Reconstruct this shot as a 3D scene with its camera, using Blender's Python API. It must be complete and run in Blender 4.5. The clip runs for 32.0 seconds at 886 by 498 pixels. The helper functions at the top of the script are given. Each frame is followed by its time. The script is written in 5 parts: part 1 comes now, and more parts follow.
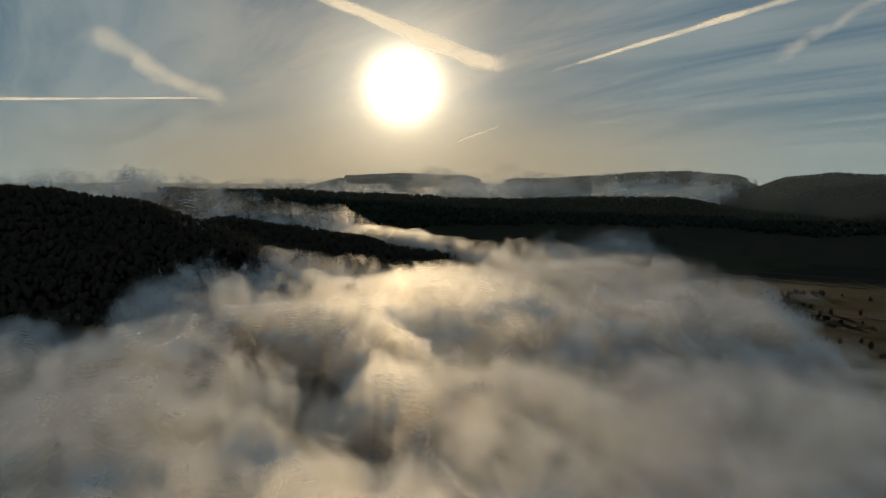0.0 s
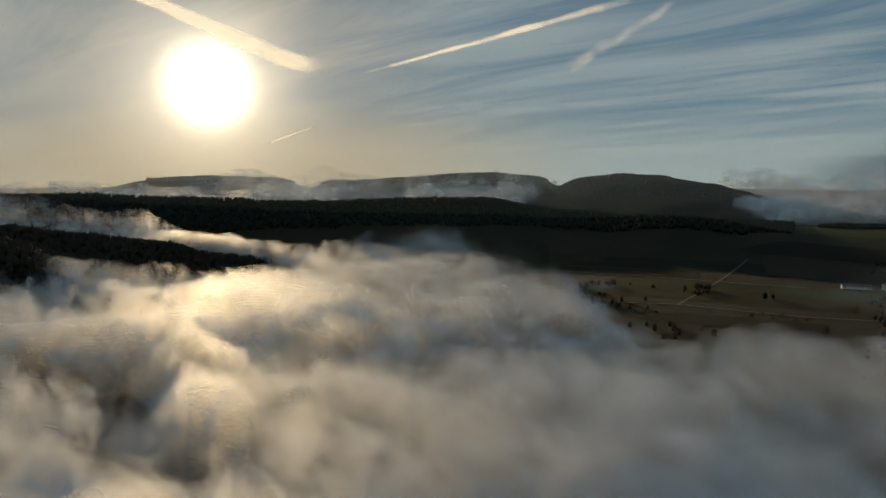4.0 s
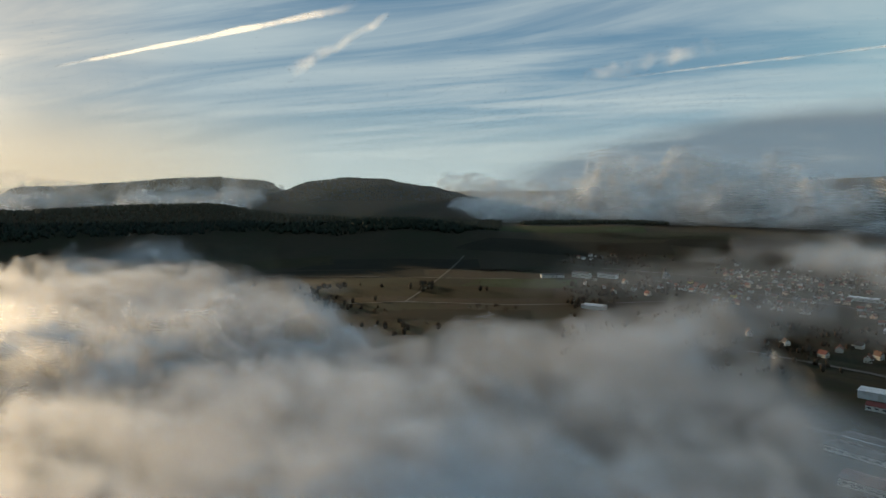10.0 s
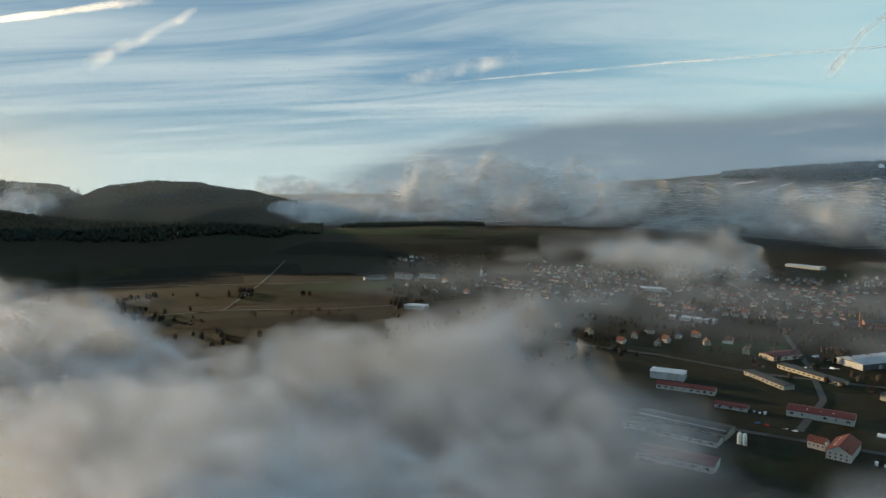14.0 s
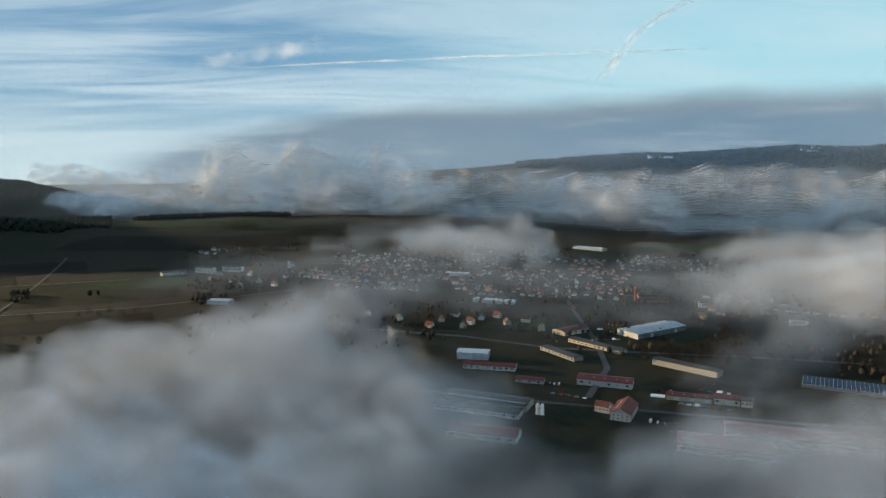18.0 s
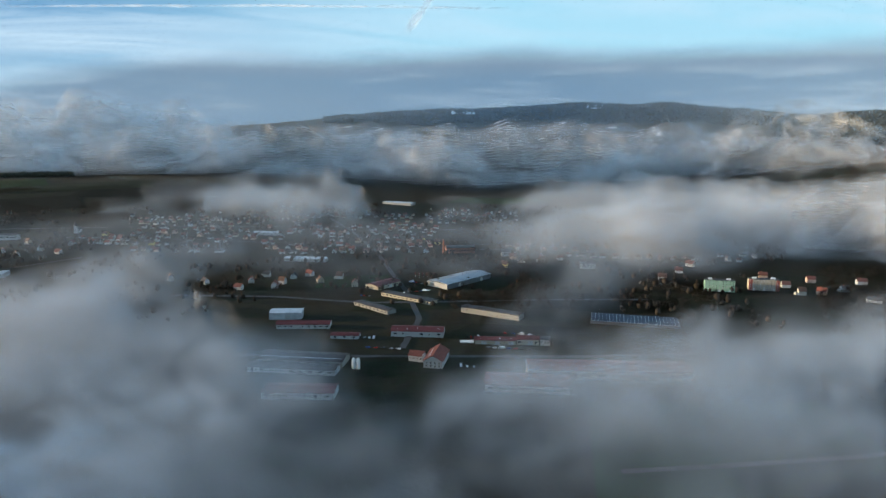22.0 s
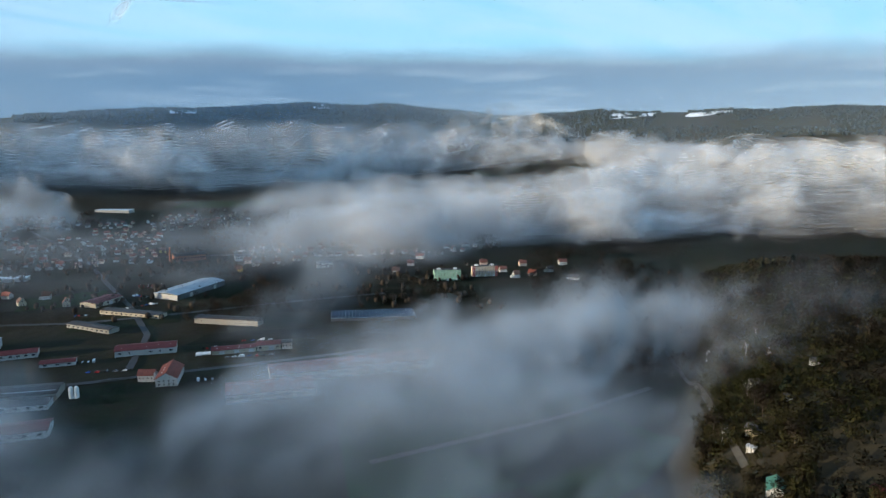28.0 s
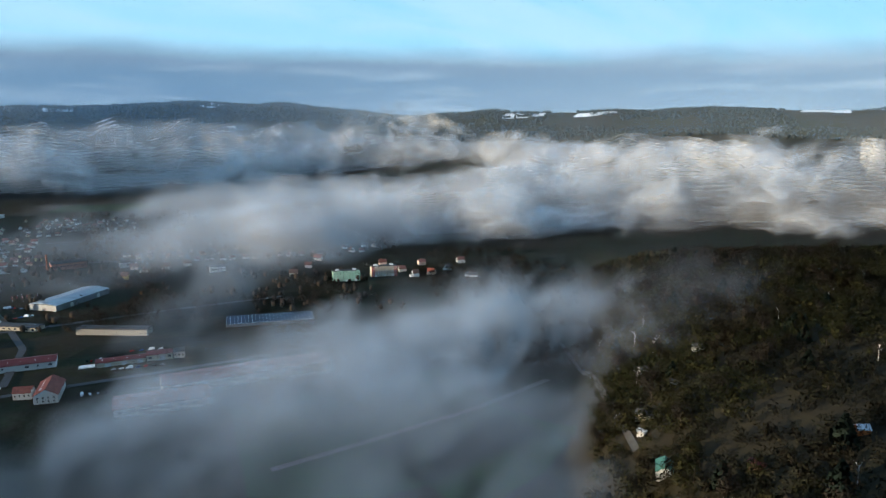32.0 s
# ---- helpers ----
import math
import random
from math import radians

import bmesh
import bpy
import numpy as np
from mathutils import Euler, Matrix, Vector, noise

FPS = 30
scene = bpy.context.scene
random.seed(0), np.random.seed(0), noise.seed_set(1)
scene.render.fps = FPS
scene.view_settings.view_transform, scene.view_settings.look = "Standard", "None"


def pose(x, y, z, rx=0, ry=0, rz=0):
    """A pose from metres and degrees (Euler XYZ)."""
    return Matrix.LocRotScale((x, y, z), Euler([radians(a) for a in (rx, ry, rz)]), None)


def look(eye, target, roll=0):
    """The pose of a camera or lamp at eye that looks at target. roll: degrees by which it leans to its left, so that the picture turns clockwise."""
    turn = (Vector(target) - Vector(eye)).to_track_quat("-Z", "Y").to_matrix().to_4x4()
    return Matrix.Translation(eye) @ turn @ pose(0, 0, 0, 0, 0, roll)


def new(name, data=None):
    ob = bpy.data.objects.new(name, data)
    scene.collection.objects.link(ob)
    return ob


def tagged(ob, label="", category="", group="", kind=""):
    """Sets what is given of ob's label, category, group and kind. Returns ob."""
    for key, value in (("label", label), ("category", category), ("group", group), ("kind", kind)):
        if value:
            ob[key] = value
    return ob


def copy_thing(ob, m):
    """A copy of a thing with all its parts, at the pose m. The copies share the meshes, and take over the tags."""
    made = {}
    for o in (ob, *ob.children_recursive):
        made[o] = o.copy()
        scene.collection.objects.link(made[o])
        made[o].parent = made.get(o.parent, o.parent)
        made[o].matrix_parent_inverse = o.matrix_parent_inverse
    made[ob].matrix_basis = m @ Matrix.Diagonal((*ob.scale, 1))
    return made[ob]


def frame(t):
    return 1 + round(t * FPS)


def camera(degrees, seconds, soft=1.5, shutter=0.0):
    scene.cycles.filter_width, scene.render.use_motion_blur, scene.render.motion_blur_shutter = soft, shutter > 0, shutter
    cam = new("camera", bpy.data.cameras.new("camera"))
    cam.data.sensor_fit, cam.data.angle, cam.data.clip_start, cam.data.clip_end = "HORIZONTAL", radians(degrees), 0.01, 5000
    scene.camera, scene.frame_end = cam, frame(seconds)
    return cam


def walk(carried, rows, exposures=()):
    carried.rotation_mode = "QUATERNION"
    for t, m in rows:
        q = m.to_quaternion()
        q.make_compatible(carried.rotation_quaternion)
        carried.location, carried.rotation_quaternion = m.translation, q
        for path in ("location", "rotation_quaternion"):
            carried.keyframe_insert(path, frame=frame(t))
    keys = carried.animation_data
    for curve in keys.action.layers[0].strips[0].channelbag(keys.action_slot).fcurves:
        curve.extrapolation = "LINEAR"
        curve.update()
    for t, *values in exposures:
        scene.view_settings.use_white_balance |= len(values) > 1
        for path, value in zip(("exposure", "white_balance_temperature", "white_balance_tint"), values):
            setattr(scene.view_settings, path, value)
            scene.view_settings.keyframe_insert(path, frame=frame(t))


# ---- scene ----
EYE = (0.0, 0.0, 225.0)
SUN_AZ, SUN_EL = -5.4, 6.5
cam = camera(64.0, 32.0)
# seconds, yaw, pitch, roll
ROWS = [
    (0, 2.14, -6.35, 0.38), (0.5, 0.36, -6.33, 0.38), (1, -1.48, -6.28, 0.36),
    (1.5, -3.38, -6.24, 0.32), (2, -5.27, -6.20, 0.33), (2.5, -7.14, -6.18, 0.34),
    (3, -8.97, -6.17, 0.32), (3.5, -10.79, -6.16, 0.25), (5.5, -18.11, -6.01, 0.07),
    (6, -19.92, -5.97, -0.02), (6.5, -21.71, -5.94, -0.08), (7, -23.49, -5.92, -0.05),
    (7.5, -25.30, -5.90, -0.04), (8, -27.12, -5.87, -0.01), (8.5, -28.97, -5.85, -0.00),
    (9, -30.78, -5.82, -0.02), (9.5, -32.56, -5.79, -0.07), (10, -34.30, -5.78, -0.11),
    (10.5, -36.04, -5.77, -0.13), (11, -37.82, -5.75, -0.13), (11.5, -39.63, -5.72, -0.14),
    (12, -41.43, -5.68, -0.16), (12.5, -43.21, -5.65, -0.17), (13, -44.97, -5.63, -0.18),
    (13.5, -46.78, -5.61, -0.18), (14, -48.66, -5.59, -0.19), (14.5, -50.58, -5.55, -0.19),
    (16.5, -58.22, -5.39, -0.14), (17, -60.23, -5.56, -0.14), (17.5, -62.20, -5.92, -0.12),
    (18, -64.13, -6.50, -0.10), (18.5, -66.04, -7.21, -0.08), (19, -67.98, -7.90, -0.06),
    (19.5, -69.95, -8.54, -0.03), (20, -71.95, -9.14, -0.02), (20.5, -73.89, -9.63, 0.01),
    (21, -75.78, -9.92, 0.01), (21.5, -77.63, -10.03, 0.04), (22, -79.45, -10.04, 0.06),
    (22.5, -81.27, -10.05, 0.06), (23, -83.09, -10.04, 0.04), (23.5, -84.93, -10.03, 0.01),
    (24, -86.77, -10.03, 0.03), (24.5, -88.63, -10.03, 0.06), (25, -90.53, -10.03, 0.09),
    (25.5, -92.48, -10.04, 0.10), (27.5, -99.58, -10.01, 0.13), (28, -100.87, -10.00, 0.15),
    (28.5, -102.23, -10.00, 0.17), (29, -103.62, -10.00, 0.19), (29.5, -105.04, -10.01, 0.18),
    (30, -106.14, -10.01, 0.19), (30.5, -106.92, -10.02, 0.21), (31, -107.57, -10.02, 0.24),
    (31.5, -108.30, -10.02, 0.25), (32, -109.16, -10.00, 0.26),
]
EXPOSURES = [(0.0, -0.28, 7500, 9), (3.0, -0.15, 7450, 9), (6.0, 0.10, 7400, 10), (9.0, 0.50, 7200, 10), (13.0, 0.80, 7200, 9), (19.0, 1.0, 6450, 10), (24.0, 1.08, 5800, 9), (32.0, 1.08, 5550, 8)]
walk(cam, [(t, pose(*EYE, 90 + p, 0, y) @ pose(0, 0, 0, 0, 0, r)) for t, y, p, r in ROWS], EXPOSURES)

# ---- light: low morning sun, thin cirrus, a stratus deck on one side ----
SUN_DIR = Vector((math.cos(radians(SUN_EL)) * math.sin(radians(SUN_AZ)), math.cos(radians(SUN_EL)) * math.cos(radians(SUN_AZ)), math.sin(radians(SUN_EL))))
sun = new("sun", bpy.data.lights.new("sun", "SUN"))
sun.data.energy, sun.data.angle, sun.data.color = 5.0, radians(0.6), (1.0, 0.77, 0.48)
sun.matrix_world = look(SUN_DIR * 3000, (0, 0, 0))


class Nodes:
    """A short way to write node trees."""

    def __init__(self, tree):
        self.tree = tree

    def add(self, kind, ins=None, **props):
        n = self.tree.nodes.new(kind)
        for k, v in props.items():
            setattr(n, k, v)
        for k, v in (ins or {}).items():
            if hasattr(v, "node"):
                self.tree.links.new(v, n.inputs[k])
            else:
                n.inputs[k].default_value = v
        return n

    def math(self, op, a, b=0.0, c=0.0, clamp=False):
        return self.add("ShaderNodeMath", {0: a, 1: b, 2: c}, operation=op, use_clamp=clamp).outputs[0]

    def ramp(self, v, a, b, lo=0.0, hi=1.0):
        return self.add("ShaderNodeMapRange", {0: v, 1: a, 2: b, 3: lo, 4: hi}, interpolation_type="SMOOTHSTEP").outputs[0]

    def noise(self, vec, scale, detail=4.0, rough=0.55, warp=0.0):
        return self.add("ShaderNodeTexNoise", {"Vector": vec, "Scale": scale, "Detail": detail, "Roughness": rough, "Distortion": warp}).outputs[0]

    def mix(self, f, a, b):
        n = self.add("ShaderNodeMix", data_type="RGBA")
        for i, v in ((0, f), (6, a), (7, b)):
            if hasattr(v, "node"):
                self.tree.links.new(v, n.inputs[i])
            else:
                n.inputs[i].default_value = v
        return n.outputs[2]

    def scaled(self, vec, x, y, z):
        return self.add("ShaderNodeVectorMath", {0: vec, 1: (x, y, z)}, operation="MULTIPLY").outputs[0]


world = bpy.data.worlds.new("sky")
scene.world = world
world.use_nodes = True
world.node_tree.nodes.clear()
W = Nodes(world.node_tree)
way = W.add("ShaderNodeTexCoord").outputs["Generated"]
sep = W.add("ShaderNodeSeparateXYZ", {0: way})
dx, dy, dz = sep.outputs
sky = W.add("ShaderNodeTexSky", sky_type="NISHITA", sun_disc=False, sun_elevation=radians(SUN_EL), sun_rotation=radians(SUN_AZ), altitude=400, air_density=1.0, dust_density=1.2, ozone_density=1.5)
blue = W.add("ShaderNodeVectorMath", {0: sky.outputs[0], 1: (0.1, 0.1, 0.1)}, operation="MULTIPLY").outputs[0]
to_sun = W.add("ShaderNodeVectorMath", {0: way, 1: tuple(SUN_DIR)}, operation="DOT_PRODUCT").outputs["Value"]
# cirrus: streaks in a flat sheet high overhead
near_sun = W.ramp(to_sun, 0.84, 1.0)
by_sun = W.ramp(to_sun, 0.93, 1.0)
far_side = W.ramp(to_sun, 0.62, 0.02)
clear = W.mix(0.86, blue, W.mix(far_side, W.mix(W.ramp(dz, 0.0, 0.5), (0.20, 0.46, 0.72, 1), (0.07, 0.21, 0.46, 1)), W.mix(W.ramp(dz, 0.05, 0.6), (0.50, 0.92, 1.08, 1), (0.18, 0.42, 0.70, 1))))
up = W.math("ADD", W.math("MAXIMUM", dz, 0.0), 0.10)
sheet = W.add("ShaderNodeCombineXYZ", {0: W.math("DIVIDE", dx, up), 1: W.math("DIVIDE", dy, up), 2: 0.0}).outputs[0]
turned = W.add("ShaderNodeVectorRotate", {"Vector": sheet, "Angle": 1.0}, rotation_type="Z_AXIS").outputs[0]
streak = W.noise(W.scaled(turned, 0.35, 1.3, 1.0), 1.1, 9.0, 0.6, 0.9)
veil = W.noise(W.scaled(turned, 0.5, 0.8, 1.0), 0.45, 3.0, 0.5)
cirrus = W.math("MULTIPLY", W.ramp(W.math("ADD", streak, W.math("MULTIPLY", veil, 0.6)), 0.58, 1.04), 0.75)
cirrus_light = W.mix(by_sun, (0.76, 0.93, 1.02, 1), (1.05, 1.0, 0.90, 1))
with_cirrus = W.mix(W.math("MULTIPLY", cirrus, W.math("SUBTRACT", 1.0, W.math("MULTIPLY", far_side, 0.35))), clear, cirrus_light)
# haze along the horizon
haze_light = W.mix(near_sun, (0.64, 0.84, 0.92, 1), (0.95, 0.82, 0.58, 1))
hazed = W.mix(W.ramp(dz, 0.12, -0.02, 0.0, 0.85), with_cirrus, haze_light)
# stratus deck away from the sun
side = W.ramp(W.add("ShaderNodeVectorMath", {0: way, 1: (math.sin(radians(105)), math.cos(radians(105)), 0)}, operation="DOT_PRODUCT").outputs["Value"], 0.30, 0.80)
ragged = W.noise(W.scaled(way, 3.0, 3.0, 14.0), 1.6, 6.0, 0.55, 0.2)
edge = W.math("ADD", W.math("MULTIPLY", side, 0.093), W.math("MULTIPLY", W.math("SUBTRACT", ragged, 0.5), 0.035))
deck = W.math("MULTIPLY", W.ramp(W.math("SUBTRACT", edge, dz), -0.014, 0.020), W.ramp(side, 0.0, 0.3))
folds = W.noise(W.scaled(way, 3.0, 3.0, 30.0), 1.7, 5.0, 0.55, 0.3)
deck_light = W.mix(W.ramp(folds, 0.46, 0.72), (0.17, 0.27, 0.38, 1), (0.36, 0.46, 0.55, 1))
deck_light = W.mix(W.math("MULTIPLY", W.ramp(dz, 0.05, 0.09), 0.5), deck_light, (0.34, 0.38, 0.43, 1))
clouded = W.mix(W.math("MULTIPLY", deck, 0.92), hazed, deck_light)
# the bright ring of haze round the sun
toward = W.math("MAXIMUM", to_sun, 0.0)
core = W.math("MULTIPLY", W.math("POWER", toward, 1700.0), 14.0)
ring = W.math("MULTIPLY", W.math("POWER", toward, 240.0), 1.7)
outer = W.math("MULTIPLY", W.math("POWER", toward, 40.0), 0.10)
glow = W.add("ShaderNodeVectorMath", {0: (1.0, 0.90, 0.70), 3: W.math("ADD", W.math("ADD", core, ring), outer)}, operation="SCALE").outputs[0]
total = W.add("ShaderNodeVectorMath", {0: clouded, 1: glow}, operation="ADD").outputs[0]
W.add("ShaderNodeOutputWorld", {0: W.add("ShaderNodeBackground", {0: total, 1: 0.45}).outputs[0]})


# ---- numbers for the land ----
def lattice(ix, iy, seed):
    n = (ix.astype(np.int64) * 374761393 + iy.astype(np.int64) * 668265263 + seed * 974634777) & 0x7FFFFFFF
    n = ((n ^ (n >> 13)) * 1274126177) & 0x7FFFFFFF
    return ((n ^ (n >> 16)) & 0xFFFF) / 65535.0


def fbm(x, y, size, octaves=4, seed=1):
    """Soft noise from 0 to 1 with lumps of that size in metres."""
    x, y = np.asarray(x, float) / size, np.asarray(y, float) / size
    total, amp, norm = 0.0, 1.0, 0.0
    for o in range(octaves):
        ix, iy = np.floor(x), np.floor(y)
        u, v = x - ix, y - iy
        u, v = u * u * u * (u * (u * 6 - 15) + 10), v * v * v * (v * (v * 6 - 15) + 10)
        s = seed + o * 17
        a, b = lattice(ix, iy, s), lattice(ix + 1, iy, s)
        c, d = lattice(ix, iy + 1, s), lattice(ix + 1, iy + 1, s)
        total = total + amp * ((a * (1 - u) + b * u) * (1 - v) + (c * (1 - u) + d * u) * v)
        norm += amp
        amp *= 0.5
        x, y = x * 2.03 + 11.3, y * 2.03 + 7.7
    return total / norm


def smooth(a, b, v):
    t = np.clip((np.asarray(v, float) - a) / (b - a), 0, 1)
    return t * t * (3 - 2 * t)


def at(bearing, r):
    """Plan position from a compass bearing (degrees from +y towards +x) and a distance."""
    return r * math.sin(radians(bearing)), r * math.cos(radians(bearing))


def seg(x, y, a, b):
    """Distance from a segment, and how far along it."""
    ux, uy = b[0] - a[0], b[1] - a[1]
    k = np.clip(((x - a[0]) * ux + (y - a[1]) * uy) / (ux * ux + uy * uy), 0, 1)
    return np.hypot(x - a[0] - k * ux, y - a[1] - k * uy), k


# ridges: crest points (bearing, distance, height), then the half width
RIDGES = [
    ([(-75, 1700, 190), (-45, 1500, 192), (-32, 1350, 182), (-27.5, 1330, 164), (-23.5, 1320, 120), (-20.5, 1320, 78), (-17.5, 1330, 36)], 255),
    ([(-19, 1520, 112), (-14, 1530, 92), (-10, 1550, 74), (-5, 1580, 40)], 150),
    ([(-24, 2500, 150), (-14, 2500, 147), (-6, 2500, 126), (3, 2600, 112), (11, 2700, 118), (15.4, 2700, 122), (20.3, 2550, 92), (26, 2400, 80), (31, 2300, 82), (37, 2250, 40)], 330),
    ([(4, 4400, 150), (10, 4400, 170), (14, 4400, 198), (16.8, 4400, 214), (19.8, 4400, 185)], 240),
    ([(-10, 4600, 150), (-6, 4600, 176), (-1, 4600, 160)], 260),
    ([(21, 3700, 140), (24, 3700, 192), (26.8, 3700, 218), (29.5, 3700, 208), (33, 3700, 168), (38, 3600, 100)], 280),
    ([(36, 2600, 50), (48, 2550, 62), (62, 2500, 46)], 480),
    ([(50, 3900, 190), (55, 3900, 210), (61, 3900, 170)], 260),
    ([(62, 4500, 190), (68, 4500, 235), (74, 4500, 276), (82, 4500, 300), (91, 4500, 330), (97, 4500, 326), (105, 4500, 262), (112, 4500, 240)], 420),
    ([(105, 3600, 225), (109, 3500, 272), (116, 3400, 280), (124, 3300, 284), (140, 3300, 290), (175, 3300, 290)], 480),
]
HILL_N = (math.sin(radians(211)), math.cos(radians(211)))
HILL_U = (math.sin(radians(121)), math.cos(radians(121)))


def height(x, y):
    x, y = np.asarray(x, float), np.asarray(y, float)
    r = np.hypot(x, y)
    h = 130 * smooth(2900, 4900, r) + 10 * (fbm(x, y, 900, 3, 5) - 0.5) * smooth(300, 1500, r)
    for crest, w in RIDGES:
        best = np.zeros_like(r)
        for (b0, r0, h0), (b1, r1, h1) in zip(crest, crest[1:]):
            d, k = seg(x, y, at(b0, r0), at(b1, r1))
            best = np.maximum(best, (h0 + (h1 - h0) * k) * np.exp(-(d / w) ** 2))
        best = best * (0.94 + 0.12 * fbm(x, y, 260, 3, 9))
        h = (np.maximum(h, 0) ** 3 + best ** 3) ** (1 / 3)
    d = x * HILL_N[0] + y * HILL_N[1] + 30 * (fbm(x, y, 240, 3, 21) - 0.5)
    u = x * HILL_U[0] + y * HILL_U[1]
    near = 100 * (1 - np.exp(-np.maximum(d, 0) / 95)) * (1 - smooth(700, 1400, u)) * (1 - smooth(900, 2000, -u))
    return np.maximum(h, near)


def z_at(x, y):
    return float(height(np.array([x]), np.array([y]))[0])


def grid_mesh(name, X, Y, Z, keep=None, attrs=None, wrap=False):
    """A sheet from three grids of the same shape."""
    n, m = X.shape
    idx = np.arange(n * m).reshape(n, m)
    if wrap:
        idx = np.vstack([idx, idx[:1]])
    f = np.stack([idx[:-1, :-1], idx[:-1, 1:], idx[1:, 1:], idx[1:, :-1]], -1).reshape(-1, 4)
    if keep is not None:
        f = f[keep.ravel()[f].any(1)]
    co = np.stack([X, Y, Z], -1).reshape(-1, 3)
    used = np.unique(f)
    remap = np.zeros(len(co), np.int64)
    remap[used] = np.arange(len(used))
    co, f = co[used], remap[f]
    me = bpy.data.meshes.new(name)
    me.vertices.add(len(co))
    me.vertices.foreach_set("co", co.ravel())
    me.loops.add(f.size)
    me.loops.foreach_set("vertex_index", f.ravel())
    me.polygons.add(len(f))
    me.polygons.foreach_set("loop_start", np.arange(0, f.size, 4))
    me.polygons.foreach_set("use_smooth", np.ones(len(f), bool))
    me.update(calc_edges=True)
    for k, v in (attrs or {}).items():
        me.attributes.new(k, "FLOAT", "POINT").data.foreach_set("value", v.ravel()[used].astype(np.float32))
    return me


# ---- materials ----
def material(name, build):
    m = bpy.data.materials.new(name)
    m.use_nodes = True
    m.node_tree.nodes.clear()
    N = Nodes(m.node_tree)
    N.add("ShaderNodeOutputMaterial", {0: build(N)})
    return m


def obj(N):
    return N.add("ShaderNodeTexCoord").outputs["Object"]


def pos(N):
    return N.add("ShaderNodeNewGeometry").outputs["Position"]


def bsdf(N, color, rough=0.9, metal=0.0, bump=None, dist=0.1, strength=0.6, spec=0.3):
    ins = {"Base Color": color, "Roughness": rough, "Metallic": metal, "Specular IOR Level": spec}
    if bump is not None:
        ins["Normal"] = N.add("ShaderNodeBump", {"Height": bump, "Distance": dist, "Strength": strength}).outputs[0]
    return N.add("ShaderNodeBsdfPrincipled", ins).outputs[0]


def ground_build(N):
    p = pos(N)
    big = N.noise(p, 0.004, 4)
    fine = N.noise(p, 0.06, 6)
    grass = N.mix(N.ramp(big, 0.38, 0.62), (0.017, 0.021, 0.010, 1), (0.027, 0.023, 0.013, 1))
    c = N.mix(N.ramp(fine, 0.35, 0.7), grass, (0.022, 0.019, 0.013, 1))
    return bsdf(N, c, 1.0, bump=fine, dist=2.0, spec=0.1)


M_GROUND = material("meadow", ground_build)


def fog_build(lump_size, wisp_size, flat, heave, puff, sheen_share, thick):
    """Drifting fog: cover, level (0 at the ground, 1 at the top) and dens come from the sheets; lumps and wisps are cut in three dimensions."""
    def build(N):
        p = obj(N)
        cover = N.add("ShaderNodeAttribute", attribute_name="cover").outputs["Fac"]
        level = N.add("ShaderNodeAttribute", attribute_name="level").outputs["Fac"]
        dens = N.add("ShaderNodeAttribute", attribute_name="dens").outputs["Fac"]
        q = N.add("ShaderNodeVectorRotate", {"Vector": p, "Angle": 1.08}, rotation_type="Z_AXIS").outputs[0]
        lumps = N.noise(N.scaled(q, 0.72, 1.15, flat), 1.0 / lump_size, 2.0, 0.5, 0.35)
        wisps = N.noise(N.scaled(q, 0.75, 1.2, flat), 1.0 / wisp_size, 4.0, 0.68, 1.0)
        relief = N.math("ADD", N.math("MULTIPLY", N.math("SUBTRACT", lumps, 0.5), heave), N.math("MULTIPLY", N.math("SUBTRACT", wisps, 0.5), puff))
        v = N.math("SUBTRACT", N.math("ADD", cover, relief), N.math("MULTIPLY", level, 0.75))
        a = N.math("MULTIPLY", N.ramp(v, 0.05, 0.95), thick)
        a = N.math("MULTIPLY", a, dens)
        white = (0.94, 0.94, 0.94, 1)
        normal = N.add("ShaderNodeBump", {"Height": v, "Distance": lump_size * 0.08, "Strength": 0.3}).outputs[0]
        soft = N.add("ShaderNodeMixShader", {0: 0.45, 1: N.add("ShaderNodeBsdfDiffuse", {0: white, 1: 1.0, "Normal": normal}).outputs[0], 2: N.add("ShaderNodeBsdfTranslucent", {0: white, "Normal": normal}).outputs[0]}).outputs[0]
        # droplets throw light forward: a broad sheen
        sheen = N.add("ShaderNodeBsdfGlossy", {0: white, 1: 0.70, "Normal": N.add("ShaderNodeCombineXYZ", {2: 1.0}).outputs[0]}, distribution="GGX").outputs[0]
        lit = N.add("ShaderNodeMixShader", {0: sheen_share, 1: soft, 2: sheen}).outputs[0]
        return N.add("ShaderNodeMixShader", {0: a, 1: N.add("ShaderNodeBsdfTransparent").outputs[0], 2: lit}).outputs[0]
    return build


M_FOG = material("valley_fog", fog_build(130.0, 46.0, 1.0, 1.7, 2.7, 0.82, 0.27))
M_CLOUD = material("low_cloud", fog_build(260.0, 90.0, 1.6, 1.5, 2.3, 0.60, 0.34))


